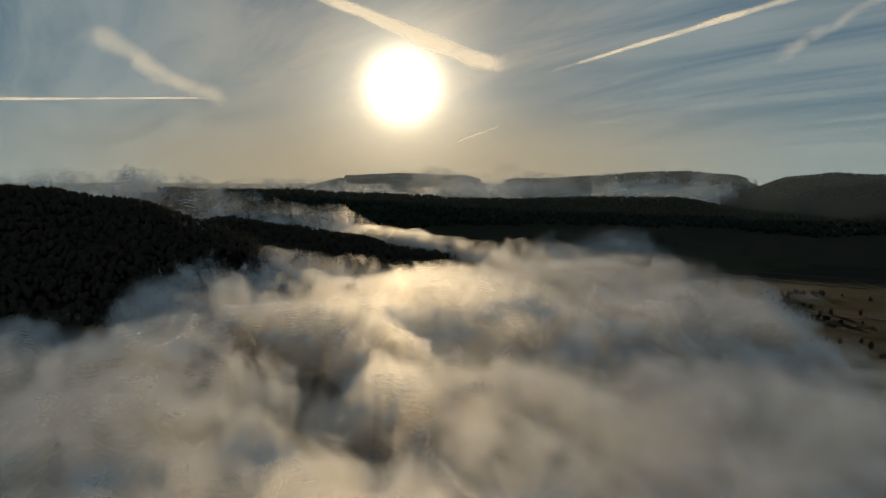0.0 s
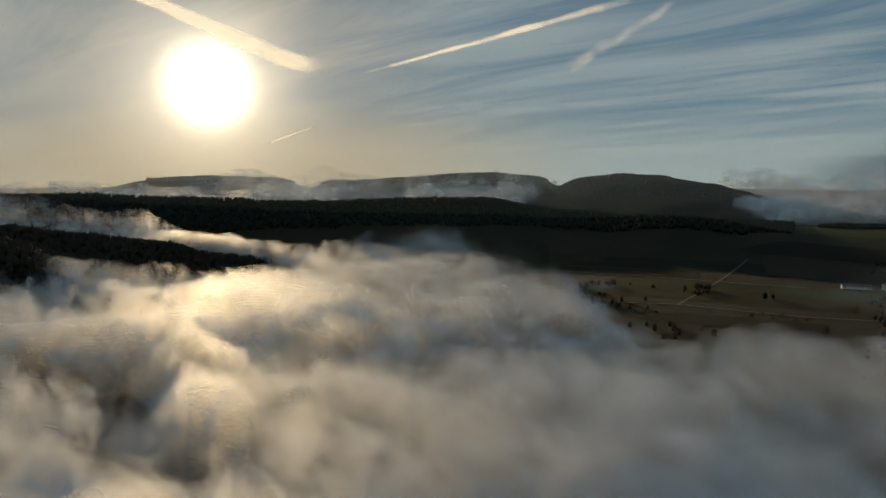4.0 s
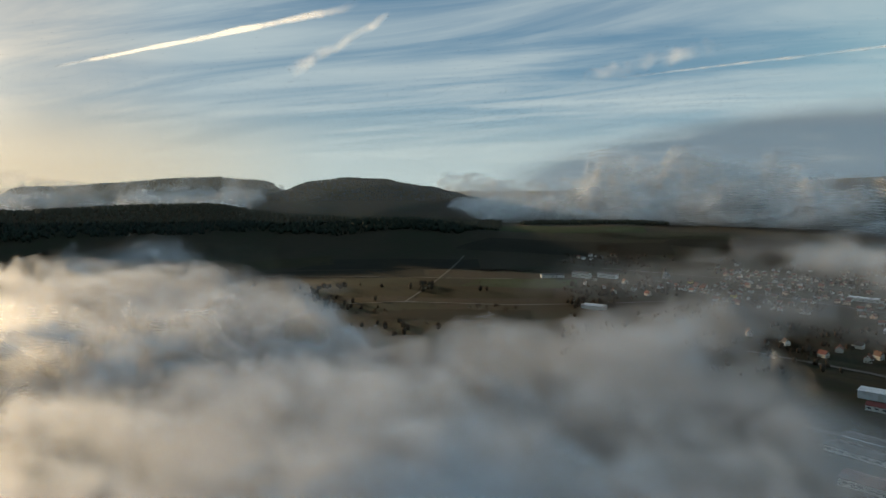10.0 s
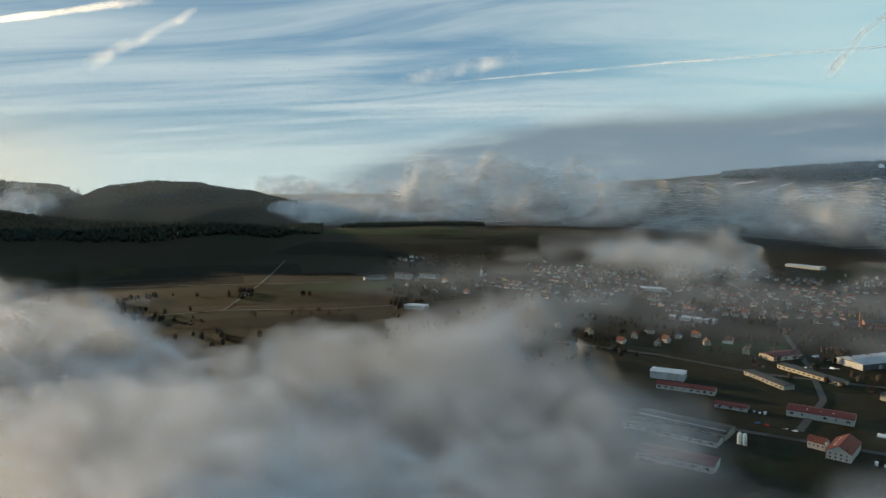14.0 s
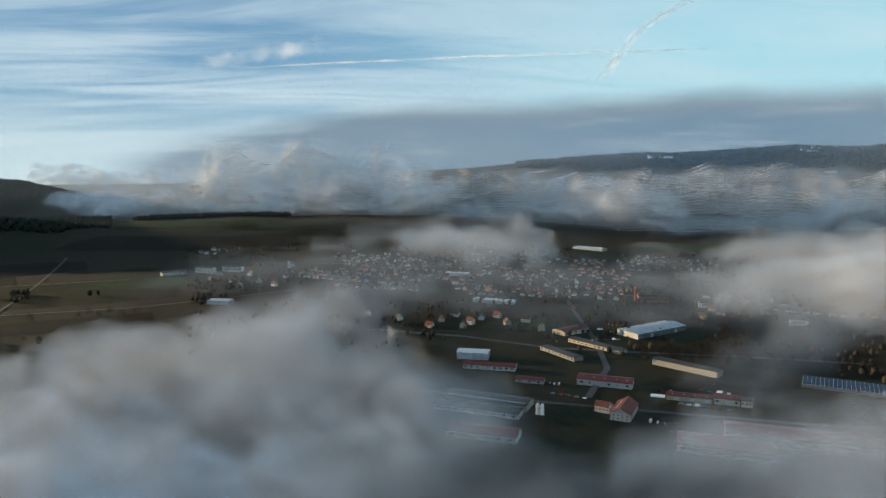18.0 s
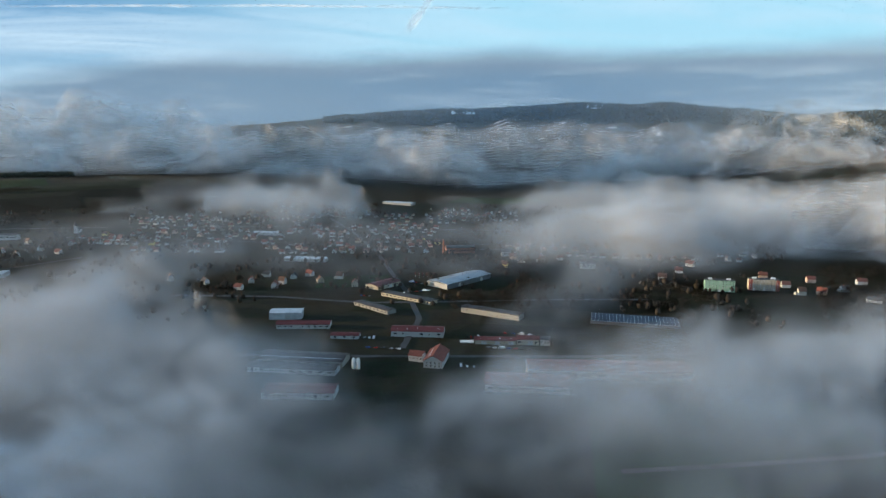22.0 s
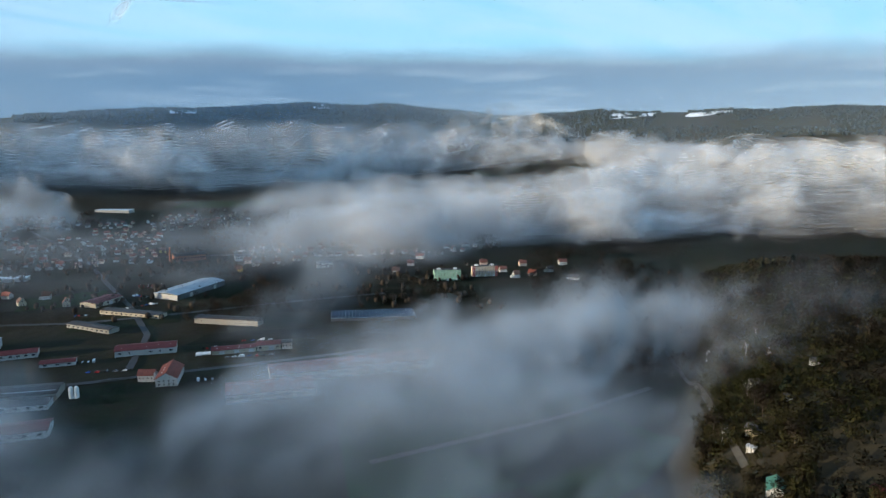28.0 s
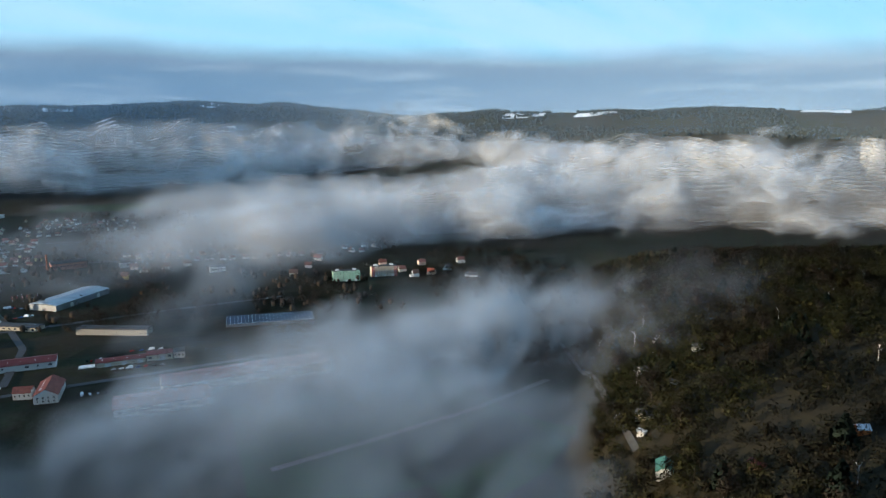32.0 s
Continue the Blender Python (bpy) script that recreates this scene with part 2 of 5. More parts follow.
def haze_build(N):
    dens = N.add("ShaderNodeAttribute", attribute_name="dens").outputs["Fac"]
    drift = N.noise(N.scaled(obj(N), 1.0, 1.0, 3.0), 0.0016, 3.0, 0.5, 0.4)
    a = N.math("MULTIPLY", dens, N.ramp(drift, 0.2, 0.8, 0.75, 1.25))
    # the blue of sky-lit haze is put into the sheet colour
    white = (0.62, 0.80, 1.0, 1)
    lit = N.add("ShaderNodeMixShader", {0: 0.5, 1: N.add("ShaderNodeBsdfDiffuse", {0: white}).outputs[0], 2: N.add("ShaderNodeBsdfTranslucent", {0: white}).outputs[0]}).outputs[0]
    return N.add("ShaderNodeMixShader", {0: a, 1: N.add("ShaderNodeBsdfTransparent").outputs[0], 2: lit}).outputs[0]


M_HAZE = material("morning_haze", haze_build)

# ---- the land ----
bear = np.concatenate([np.arange(-50, 150, 0.6), np.arange(150, 310, 4.0)])
dist = np.concatenate([[0.01, 60, 120, 180], np.exp(np.linspace(math.log(220), math.log(4950), 210))])
BB, RR = np.meshgrid(np.radians(bear), dist, indexing="ij")
GX, GY = RR * np.sin(BB), RR * np.cos(BB)
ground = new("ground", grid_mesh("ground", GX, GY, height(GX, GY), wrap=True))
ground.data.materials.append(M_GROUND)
tagged(ground, "dark green winter meadows and fields rolling to wooded hills", "ground", kind="structure")

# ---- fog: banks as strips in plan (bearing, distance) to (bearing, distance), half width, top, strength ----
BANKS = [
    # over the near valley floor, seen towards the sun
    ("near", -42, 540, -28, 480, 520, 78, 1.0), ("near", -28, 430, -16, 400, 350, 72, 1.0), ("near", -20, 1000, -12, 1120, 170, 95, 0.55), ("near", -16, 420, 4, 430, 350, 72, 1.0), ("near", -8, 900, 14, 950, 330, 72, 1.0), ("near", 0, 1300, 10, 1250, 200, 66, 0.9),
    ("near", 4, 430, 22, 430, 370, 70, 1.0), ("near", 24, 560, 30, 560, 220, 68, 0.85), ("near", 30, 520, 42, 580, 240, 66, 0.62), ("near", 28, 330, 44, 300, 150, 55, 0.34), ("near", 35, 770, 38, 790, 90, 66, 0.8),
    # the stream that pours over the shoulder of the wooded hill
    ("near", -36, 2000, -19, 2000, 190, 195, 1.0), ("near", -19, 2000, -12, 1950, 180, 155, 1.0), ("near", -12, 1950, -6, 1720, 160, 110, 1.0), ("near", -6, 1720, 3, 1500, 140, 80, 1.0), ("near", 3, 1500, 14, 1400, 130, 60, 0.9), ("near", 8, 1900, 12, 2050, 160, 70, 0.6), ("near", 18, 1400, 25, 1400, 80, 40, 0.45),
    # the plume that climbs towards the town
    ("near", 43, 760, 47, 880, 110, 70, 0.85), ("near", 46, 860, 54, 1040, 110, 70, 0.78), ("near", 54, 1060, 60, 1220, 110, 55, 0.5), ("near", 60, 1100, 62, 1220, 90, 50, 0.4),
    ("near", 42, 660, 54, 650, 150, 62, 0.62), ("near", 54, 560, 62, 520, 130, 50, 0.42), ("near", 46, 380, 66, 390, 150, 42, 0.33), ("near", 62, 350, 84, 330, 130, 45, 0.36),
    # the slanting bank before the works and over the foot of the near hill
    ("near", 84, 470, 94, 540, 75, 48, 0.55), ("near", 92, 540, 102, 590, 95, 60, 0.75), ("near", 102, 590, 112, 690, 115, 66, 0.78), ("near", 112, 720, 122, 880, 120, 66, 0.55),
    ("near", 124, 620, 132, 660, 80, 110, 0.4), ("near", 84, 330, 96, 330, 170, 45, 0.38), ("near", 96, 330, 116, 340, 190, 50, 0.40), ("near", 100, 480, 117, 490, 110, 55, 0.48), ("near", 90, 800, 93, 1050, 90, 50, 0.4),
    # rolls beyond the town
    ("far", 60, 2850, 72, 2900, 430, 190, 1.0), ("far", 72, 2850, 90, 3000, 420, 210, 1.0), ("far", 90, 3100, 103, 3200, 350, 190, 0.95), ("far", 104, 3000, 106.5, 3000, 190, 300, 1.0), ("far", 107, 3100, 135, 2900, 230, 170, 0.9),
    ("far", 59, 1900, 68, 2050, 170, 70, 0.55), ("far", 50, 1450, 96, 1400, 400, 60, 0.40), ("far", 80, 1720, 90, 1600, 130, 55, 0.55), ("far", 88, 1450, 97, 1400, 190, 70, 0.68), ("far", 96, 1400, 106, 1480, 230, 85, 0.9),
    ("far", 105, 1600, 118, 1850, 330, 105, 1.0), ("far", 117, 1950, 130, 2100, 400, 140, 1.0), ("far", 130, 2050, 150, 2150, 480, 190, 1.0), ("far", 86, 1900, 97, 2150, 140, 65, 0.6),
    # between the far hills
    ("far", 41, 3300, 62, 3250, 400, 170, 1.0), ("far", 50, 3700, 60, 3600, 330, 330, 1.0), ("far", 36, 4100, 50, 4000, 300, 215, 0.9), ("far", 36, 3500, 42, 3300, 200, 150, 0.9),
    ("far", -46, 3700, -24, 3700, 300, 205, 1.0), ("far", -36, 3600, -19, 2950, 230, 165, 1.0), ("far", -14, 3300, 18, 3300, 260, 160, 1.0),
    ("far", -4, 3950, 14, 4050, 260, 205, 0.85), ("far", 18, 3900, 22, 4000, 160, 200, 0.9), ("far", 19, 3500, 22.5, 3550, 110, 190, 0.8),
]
# drifts: bearings, distances, size, top, strength
DRIFTS = {"near": [(-8, 16, 1150, 2000, 240, 50, 0.6), (44, 108, 560, 1300, 260, 40, 0.30)], "far": [(52, 122, 1500, 2700, 330, 75, 0.72)]}
# clear lanes: bearing, distance to bearing, distance, half width, strength
LANES = [(-13, 700, -4.5, 440, 75, 0.5), (-22, 1500, -6, 1400, 160, 0.6)]


def fog_bank(name, which, b0, b1, r0, r1, layers, rough, mat, label, step=1.0):
    bb = np.radians(np.arange(b0, b1, step))
    rr = np.exp(np.arange(math.log(r0), math.log(r1), step * 0.026))
    B, R = np.meshgrid(bb, rr, indexing="ij")
    X, Y = R * np.sin(B), R * np.cos(B)
    sway = 210 if which == "near" else 520
    wx = X + sway * (fbm(X, Y, 260 if which == "near" else 420, 4, 31) - 0.5)
    wy = Y + sway * (fbm(X, Y, 260 if which == "near" else 420, 4, 57) - 0.5)
    cover, top, dens, weight = (np.zeros_like(X) for _ in range(4))
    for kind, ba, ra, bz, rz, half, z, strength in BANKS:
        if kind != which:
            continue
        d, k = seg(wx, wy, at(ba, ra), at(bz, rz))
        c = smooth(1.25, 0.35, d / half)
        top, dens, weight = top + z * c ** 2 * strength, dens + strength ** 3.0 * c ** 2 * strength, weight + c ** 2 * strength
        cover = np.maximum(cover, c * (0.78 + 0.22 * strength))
    # loose drifts torn from the banks
    for ba, bz, ra, rz, size, z, strength in DRIFTS[which]:
        away = np.degrees(B)
        c = smooth(0.50, 0.70, fbm(wx, wy, size, 3, 83)) * smooth(ba - 6, ba + 4, away) * (1 - smooth(bz - 4, bz + 6, away)) * smooth(ra * 0.9, ra * 1.1, R) * (1 - smooth(rz * 0.9, rz * 1.1, R))
        top, dens, weight = top + z * c ** 2 * strength, dens + strength ** 3.0 * c ** 2 * strength, weight + c ** 2 * strength
        cover = np.maximum(cover, c * (0.78 + 0.22 * strength))
    for ba, ra, bz, rz, half, strength in LANES:
        cover = cover * (1 - strength * smooth(1.2, 0.2, seg(wx, wy, at(ba, ra), at(bz, rz))[0] / half))
    top, dens = top / np.maximum(weight, 1e-4), dens / np.maximum(weight, 1e-4)
    G = height(X, Y)
    lump = fbm(X, Y, 220, 5, 71)
    thick = np.maximum(top * (1 - rough + 2.0 * rough * lump) * smooth(0, 0.9, cover) - 0.85 * G, 0.8)
    cover = cover * (1 - smooth(0.55, 0.95, G / np.maximum(top, 1)))
    dens = dens * smooth(6, 42, thick) * (0.2 + 0.8 * smooth(0.1, 0.85, cover))
    body = new(name)
    tagged(body, label, "fog", kind="stuff")
    for k in range(layers):
        f = (k + 1) / layers
        me = grid_mesh("mist_layer", X, Y, G + 2 + thick * f, cover > 0.03, {"cover": cover, "level": np.full_like(X, f), "dens": dens})
        me.materials.append(mat)
        new("mist_layer", me).parent = body
    return body


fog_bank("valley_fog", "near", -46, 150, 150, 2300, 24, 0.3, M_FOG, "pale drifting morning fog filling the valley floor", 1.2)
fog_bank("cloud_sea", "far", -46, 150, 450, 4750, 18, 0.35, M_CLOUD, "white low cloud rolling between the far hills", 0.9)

# upright sheets stand in for thin haze over the land, denser with every valley
haze = tagged(new("haze"), "thin bluish morning haze between the hills", "haze", kind="stuff")
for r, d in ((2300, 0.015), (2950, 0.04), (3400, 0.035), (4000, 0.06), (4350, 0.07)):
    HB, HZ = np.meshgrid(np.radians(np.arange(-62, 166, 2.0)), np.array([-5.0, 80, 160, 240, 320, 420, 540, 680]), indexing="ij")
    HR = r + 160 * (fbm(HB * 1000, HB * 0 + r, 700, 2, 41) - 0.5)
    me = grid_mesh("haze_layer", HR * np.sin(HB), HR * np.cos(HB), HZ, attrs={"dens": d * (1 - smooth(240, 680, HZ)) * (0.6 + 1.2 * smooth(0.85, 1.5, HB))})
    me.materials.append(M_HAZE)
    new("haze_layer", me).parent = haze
scene.cycles.transparent_max_bounces = 192

# ---- more materials ----
def plaster(name, color, stain=(0.30, 0.28, 0.25, 1)):
    def build(N):
        p = obj(N)
        n = N.noise(p, 0.35, 5)
        f = N.noise(p, 6.0, 4)
        r = N.add("ShaderNodeObjectInfo").outputs["Random"]
        c = N.mix(N.math("MULTIPLY", N.ramp(n, 0.45, 0.8), 0.35), (*color, 1), stain)
        c = N.mix(N.math("MULTIPLY", r, 0.25), c, (color[0] * 0.7, color[1] * 0.68, color[2] * 0.64, 1))
        return bsdf(N, c, 0.9, bump=f, dist=0.02)
    return material(name, build)


def tiles(name, color):
    def build(N):
        p = obj(N)
        rows = N.add("ShaderNodeTexWave", {"Vector": p, "Scale": 1.4, "Distortion": 0.4, "Detail": 2.0}, bands_direction="Z").outputs["Fac"]
        n = N.noise(p, 0.5, 6, 0.65)
        r = N.add("ShaderNodeObjectInfo").outputs["Random"]
        c = N.mix(N.ramp(n, 0.35, 0.72), (*color, 1), (color[0] * 0.5, color[1] * 0.55, color[2] * 0.6, 1))
        c = N.mix(N.math("MULTIPLY", r, 0.5), c, (0.07, 0.055, 0.05, 1))
        return bsdf(N, c, 0.75, bump=rows, dist=0.06)
    return material(name, build)


def sheet_metal(name, color, rough=0.4, metal=0.35):
    def build(N):
        p = obj(N)
        ribs = N.add("ShaderNodeTexWave", {"Vector": p, "Scale": 0.9, "Distortion": 0.0}, bands_direction="X").outputs["Fac"]
        n = N.noise(p, 0.12, 5, 0.6)
        c = N.mix(N.ramp(n, 0.4, 0.75), (*color, 1), tuple(v * 0.68 for v in color) + (1,))
        return bsdf(N, c, rough, metal, bump=ribs, dist=0.05, strength=0.4)
    return material(name, build)


def plain(name, color, rough=0.6, metal=0.0, scale=1.0):
    def build(N):
        n = N.noise(obj(N), scale, 4)
        c = N.mix(N.ramp(n, 0.35, 0.75), (*color, 1), tuple(v * 0.72 for v in color) + (1,))
        return bsdf(N, c, rough, metal)
    return material(name, build)


def foliage(name, a, b):
    def build(N):
        p = pos(N)
        g = N.add("ShaderNodeNewGeometry").outputs["Random Per Island"]
        n = N.noise(p, 0.02, 3)
        f = N.noise(p, 0.9, 3)
        c = N.mix(N.ramp(N.math("ADD", N.math("MULTIPLY", n, 0.7), N.math("MULTIPLY", g, 0.3)), 0.3, 0.7), (*a, 1), (*b, 1))
        c = N.mix(N.math("MULTIPLY", f, 0.5), c, tuple(v * 0.45 for v in a) + (1,))
        return bsdf(N, c, 1.0, spec=0.05)
    return material(name, build)


def field(name, a, b, angle):
    def build(N):
        q = N.add("ShaderNodeVectorRotate", {"Vector": pos(N), "Angle": angle}, rotation_type="Z_AXIS").outputs[0]
        rows = N.noise(N.scaled(q, 0.02, 0.4, 0.02), 1.0, 3)
        patch = N.noise(q, 0.012, 5, 0.6)
        c = N.mix(N.ramp(patch, 0.35, 0.68), (*a, 1), (*b, 1))
        c = N.mix(N.math("MULTIPLY", N.ramp(rows, 0.45, 0.7), 0.45), c, tuple(v * 0.6 for v in a) + (1,))
        return bsdf(N, c, 1.0, spec=0.05)
    return material(name, build)


def trail_build(N):
    p = obj(N)
    fade = N.add("ShaderNodeAttribute", attribute_name="fade").outputs["Fac"]
    n = N.noise(p, 0.009, 2.0, 0.5, 0.6)
    a = N.math("MULTIPLY", N.ramp(N.math("ADD", N.math("MULTIPLY", n, 0.8), N.math("MULTIPLY", fade, 1.0)), 0.45, 1.6), 0.5)
    white = (1.0, 1.0, 1.0, 1)
    lit = N.add("ShaderNodeMixShader", {0: 0.75, 1: N.add("ShaderNodeBsdfDiffuse", {0: white}).outputs[0], 2: N.add("ShaderNodeBsdfTranslucent", {0: white}).outputs[0]}).outputs[0]
    return N.add("ShaderNodeMixShader", {0: a, 1: N.add("ShaderNodeBsdfTransparent").outputs[0], 2: lit}).outputs[0]


M_TRAIL = material("ice_trail", trail_build)
M_WHITE = plaster("white_plaster", (0.42, 0.41, 0.39))
M_CREAM = plaster("cream_plaster", (0.34, 0.30, 0.23))
M_YELLOW = plaster("yellow_plaster", (0.55, 0.42, 0.14))
M_GREY = plaster("grey_plaster", (0.40, 0.40, 0.39))
M_PINK = plaster("apricot_plaster", (0.60, 0.42, 0.32))
M_GREEN = plaster("green_plaster", (0.29, 0.46, 0.33))
M_BEIGE = plaster("beige_plaster", (0.42, 0.36, 0.28))
M_REDWALL = plaster("red_plaster", (0.36, 0.10, 0.08))
M_BRICK = plaster("old_brick", (0.24, 0.10, 0.065), (0.10, 0.07, 0.06, 1))
M_CONCRETE = plaster("concrete", (0.25, 0.24, 0.22), (0.18, 0.17, 0.16, 1))
M_TILE_RED = tiles("red_tiles", (0.21, 0.06, 0.04))
M_TILE_BROWN = tiles("brown_tiles", (0.15, 0.075, 0.05))
M_TILE_GREY = tiles("slate_tiles", (0.085, 0.085, 0.09))
M_ROOF_RED = sheet_metal("red_sheet", (0.105, 0.022, 0.022), 0.7, 0.1)
M_ROOF_LIGHT = sheet_metal("pale_sheet", (0.50, 0.53, 0.56), 0.45, 0.3)
M_ROOF_HALL = sheet_metal("blue_grey_sheet", (0.30, 0.34, 0.38), 0.5, 0.3)
# cladding kept dark so that wall shade sits in the colour
M_SHADE = sheet_metal("shade_dark_cladding", (0.10, 0.11, 0.12), 0.6, 0.1)
M_ROOF_DARK = sheet_metal("tar_felt", (0.05, 0.05, 0.052), 0.8, 0.0)
M_ROOF_GREEN = sheet_metal("green_sheet", (0.05, 0.14, 0.10), 0.6, 0.1)
M_GLASS = plain("window_glass", (0.03, 0.035, 0.045), 0.12)
M_FRAME = plain("white_frame", (0.75, 0.75, 0.73), 0.5)
M_DOOR = plain("door_wood", (0.12, 0.07, 0.04), 0.6)
M_SOLAR = plain("solar_cell", (0.010, 0.016, 0.040), 0.45, 0.0)
M_ALU = plain("aluminium", (0.62, 0.63, 0.64), 0.35, 0.8)
M_ASPHALT = plain("asphalt", (0.055, 0.055, 0.056), 0.85, 0.0, 0.2)
M_TRACK = plain("gravel_track", (0.06, 0.058, 0.052), 0.95, 0.0, 0.2)
M_BARK = plain("bark", (0.085, 0.065, 0.048), 0.95)
M_BIRCH = plain("birch_bark", (0.50, 0.48, 0.44), 0.9)
M_WOOD = plain("orange_boards", (0.42, 0.13, 0.03), 0.7)
M_TYRE = plain("rubber", (0.02, 0.02, 0.02), 0.9)
M_CARS = [plain("car_white", (0.75, 0.75, 0.75), 0.25), plain("car_silver", (0.38, 0.40, 0.42), 0.25, 0.5), plain("car_black", (0.02, 0.02, 0.022), 0.2), plain("car_red", (0.32, 0.02, 0.02), 0.25), plain("car_blue", (0.03, 0.07, 0.22), 0.25)]
M_OLIVE = foliage("olive_leaves", (0.032, 0.038, 0.015), (0.052, 0.044, 0.017))
M_RUST = foliage("rust_leaves", (0.034, 0.026, 0.016), (0.026, 0.028, 0.016))
M_TWIG = foliage("bare_twigs", (0.038, 0.031, 0.024), (0.050, 0.038, 0.027))
M_CONIFER = foliage("conifer_needles", (0.014, 0.022, 0.017), (0.021, 0.028, 0.020))
M_WOODS = foliage("winter_woods", (0.026, 0.024, 0.018), (0.038, 0.028, 0.020))
# distant woods: the blue of aerial haze is mixed into the leaf colour
M_WOODS_HAZED = foliage("hazed_far_woods", (0.024, 0.036, 0.038), (0.036, 0.042, 0.040))
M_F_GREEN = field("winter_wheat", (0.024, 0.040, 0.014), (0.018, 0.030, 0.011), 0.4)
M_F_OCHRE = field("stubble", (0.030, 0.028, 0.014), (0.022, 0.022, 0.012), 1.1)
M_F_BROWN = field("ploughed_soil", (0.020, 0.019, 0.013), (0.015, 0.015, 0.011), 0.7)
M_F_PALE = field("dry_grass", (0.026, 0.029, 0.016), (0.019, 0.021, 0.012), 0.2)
M_SNOW = field("thin_snow", (0.78, 0.80, 0.84), (0.60, 0.62, 0.64), 0.3)


# ---- mesh helpers ----
def bm_box(bm, cx, cy, cz, sx, sy, sz):
    vs = [bm.verts.new((cx + sx * a / 2, cy + sy * b / 2, cz + sz * c / 2)) for a, b, c in ((-1, -1, -1), (1, -1, -1), (1, 1, -1), (-1, 1, -1), (-1, -1, 1), (1, -1, 1), (1, 1, 1), (-1, 1, 1))]
    for f in ((3, 2, 1, 0), (4, 5, 6, 7), (0, 1, 5, 4), (1, 2, 6, 5), (2, 3, 7, 6), (3, 0, 4, 7)):
        bm.faces.new([vs[i] for i in f])


def bm_prism(bm, ring, z0, z1):
    """An upright block over a plan outline."""
    a = [bm.verts.new((x, y, z0)) for x, y in ring]
    b = [bm.verts.new((x, y, z1)) for x, y in ring]
    n = len(ring)
    for i in range(n):
        bm.faces.new((a[i], a[(i + 1) % n], b[(i + 1) % n], b[i]))
    bm.faces.new(b)
    bm.faces.new(a[::-1])


def bm_cyl(bm, cx, cy, z0, z1, r0, r1, n=10):
    a = [bm.verts.new((cx + r0 * math.cos(i * 2 * math.pi / n), cy + r0 * math.sin(i * 2 * math.pi / n), z0)) for i in range(n)]
    b = [bm.verts.new((cx + r1 * math.cos(i * 2 * math.pi / n), cy + r1 * math.sin(i * 2 * math.pi / n), z1)) for i in range(n)]
    for i in range(n):
        bm.faces.new((a[i], a[(i + 1) % n], b[(i + 1) % n], b[i]))
    bm.faces.new(b)
    bm.faces.new(a[::-1])


def bm_gable(bm, L, D, h, rise):
    """House walls with gables at both ends of x."""
    pts = [(-D / 2, -3.0), (D / 2, -3.0), (D / 2, h), (0, h + rise), (-D / 2, h)]
    a = [bm.verts.new((-L / 2, y, z)) for y, z in pts]
    b = [bm.verts.new((L / 2, y, z)) for y, z in pts]
    for i in range(5):
        bm.faces.new((a[i], b[i], b[(i + 1) % 5], a[(i + 1) % 5]))
    bm.faces.new(a)
    bm.faces.new(b[::-1])


def bm_roof(bm, L, D, h, rise, over=0.5, t=0.22):
    """Two sloping slabs with eaves."""
    s = rise / (D / 2)
    lift = 0.03
    lo = h - over * s + lift
    prof = [(-D / 2 - over, lo), (0, h + rise + lift), (D / 2 + over, lo), (D / 2 + over, lo + t), (0, h + rise + lift + t * 1.2), (-D / 2 - over, lo + t)]
    a = [bm.verts.new((-L / 2 - over, y, z)) for y, z in prof]
    b = [bm.verts.new((L / 2 + over, y, z)) for y, z in prof]
    for i in range(6):
        bm.faces.new((a[i], a[(i + 1) % 6], b[(i + 1) % 6], b[i]))
    for q in (a, b):
        bm.faces.new((q[0], q[1], q[4], q[5]))
        bm.faces.new((q[1], q[2], q[3], q[4]))


def mesh_of(name, bm, mat):
    bmesh.ops.recalc_face_normals(bm, faces=bm.faces)
    me = bpy.data.meshes.new(name)
    bm.to_mesh(me)
    bm.free()
    me.materials.append(mat)
    return me


def part(name, bm, mat, parent, label="", where=None):
    ob = new(name, mesh_of(name, bm, mat))
    ob.parent = parent
    if where is not None:
        ob.matrix_basis = where
    return tagged(ob, label)


def share(name, me, parent, where):
    ob = new(name, me)
    ob.parent = parent
    ob.matrix_basis = where
    return ob


def pane_mesh(name, w, h):
    """A dark pane that stands 6 cm proud of its wall."""
    bm = bmesh.new()
    bm_box(bm, 0, -0.03, 0, w, 0.06, h)
    return mesh_of(name, bm, M_GLASS)


def frame_mesh(w, h):
    bm = bmesh.new()
    for x, z, sx, sz in ((0, h / 2, w + 0.2, 0.12), (0, -h / 2, w + 0.2, 0.12), (-w / 2, 0, 0.12, h), (w / 2, 0, 0.12, h), (0, 0, 0.08, h)):
        bm_box(bm, x, -0.05, z, sx, 0.1, sz)
    return mesh_of("window_frame", bm, M_FRAME)


WIN = pane_mesh("window", 1.2, 1.4)
WIN_WIDE = pane_mesh("window", 3.0, 1.6)
WIN_FRAME = frame_mesh(1.2, 1.4)


def thing(name, label, category, group="", where=None):
    e = new(name)
    tagged(e, label, category, group)
    if where is not None:
        e.matrix_basis = where
    return e


def wall_pose(L, D, side, u, z):
    """Where a window sits: side s front, n back, w and e gables; u along the wall."""
    if side == "s":
        return pose(u, -D / 2, z)
    if side == "n":
        return pose(-u, D / 2, z, 0, 0, 180)
    if side == "e":
        return pose(L / 2, u, z, 0, 0, 90)
    return pose(-L / 2, -u, z, 0, 0, -90)


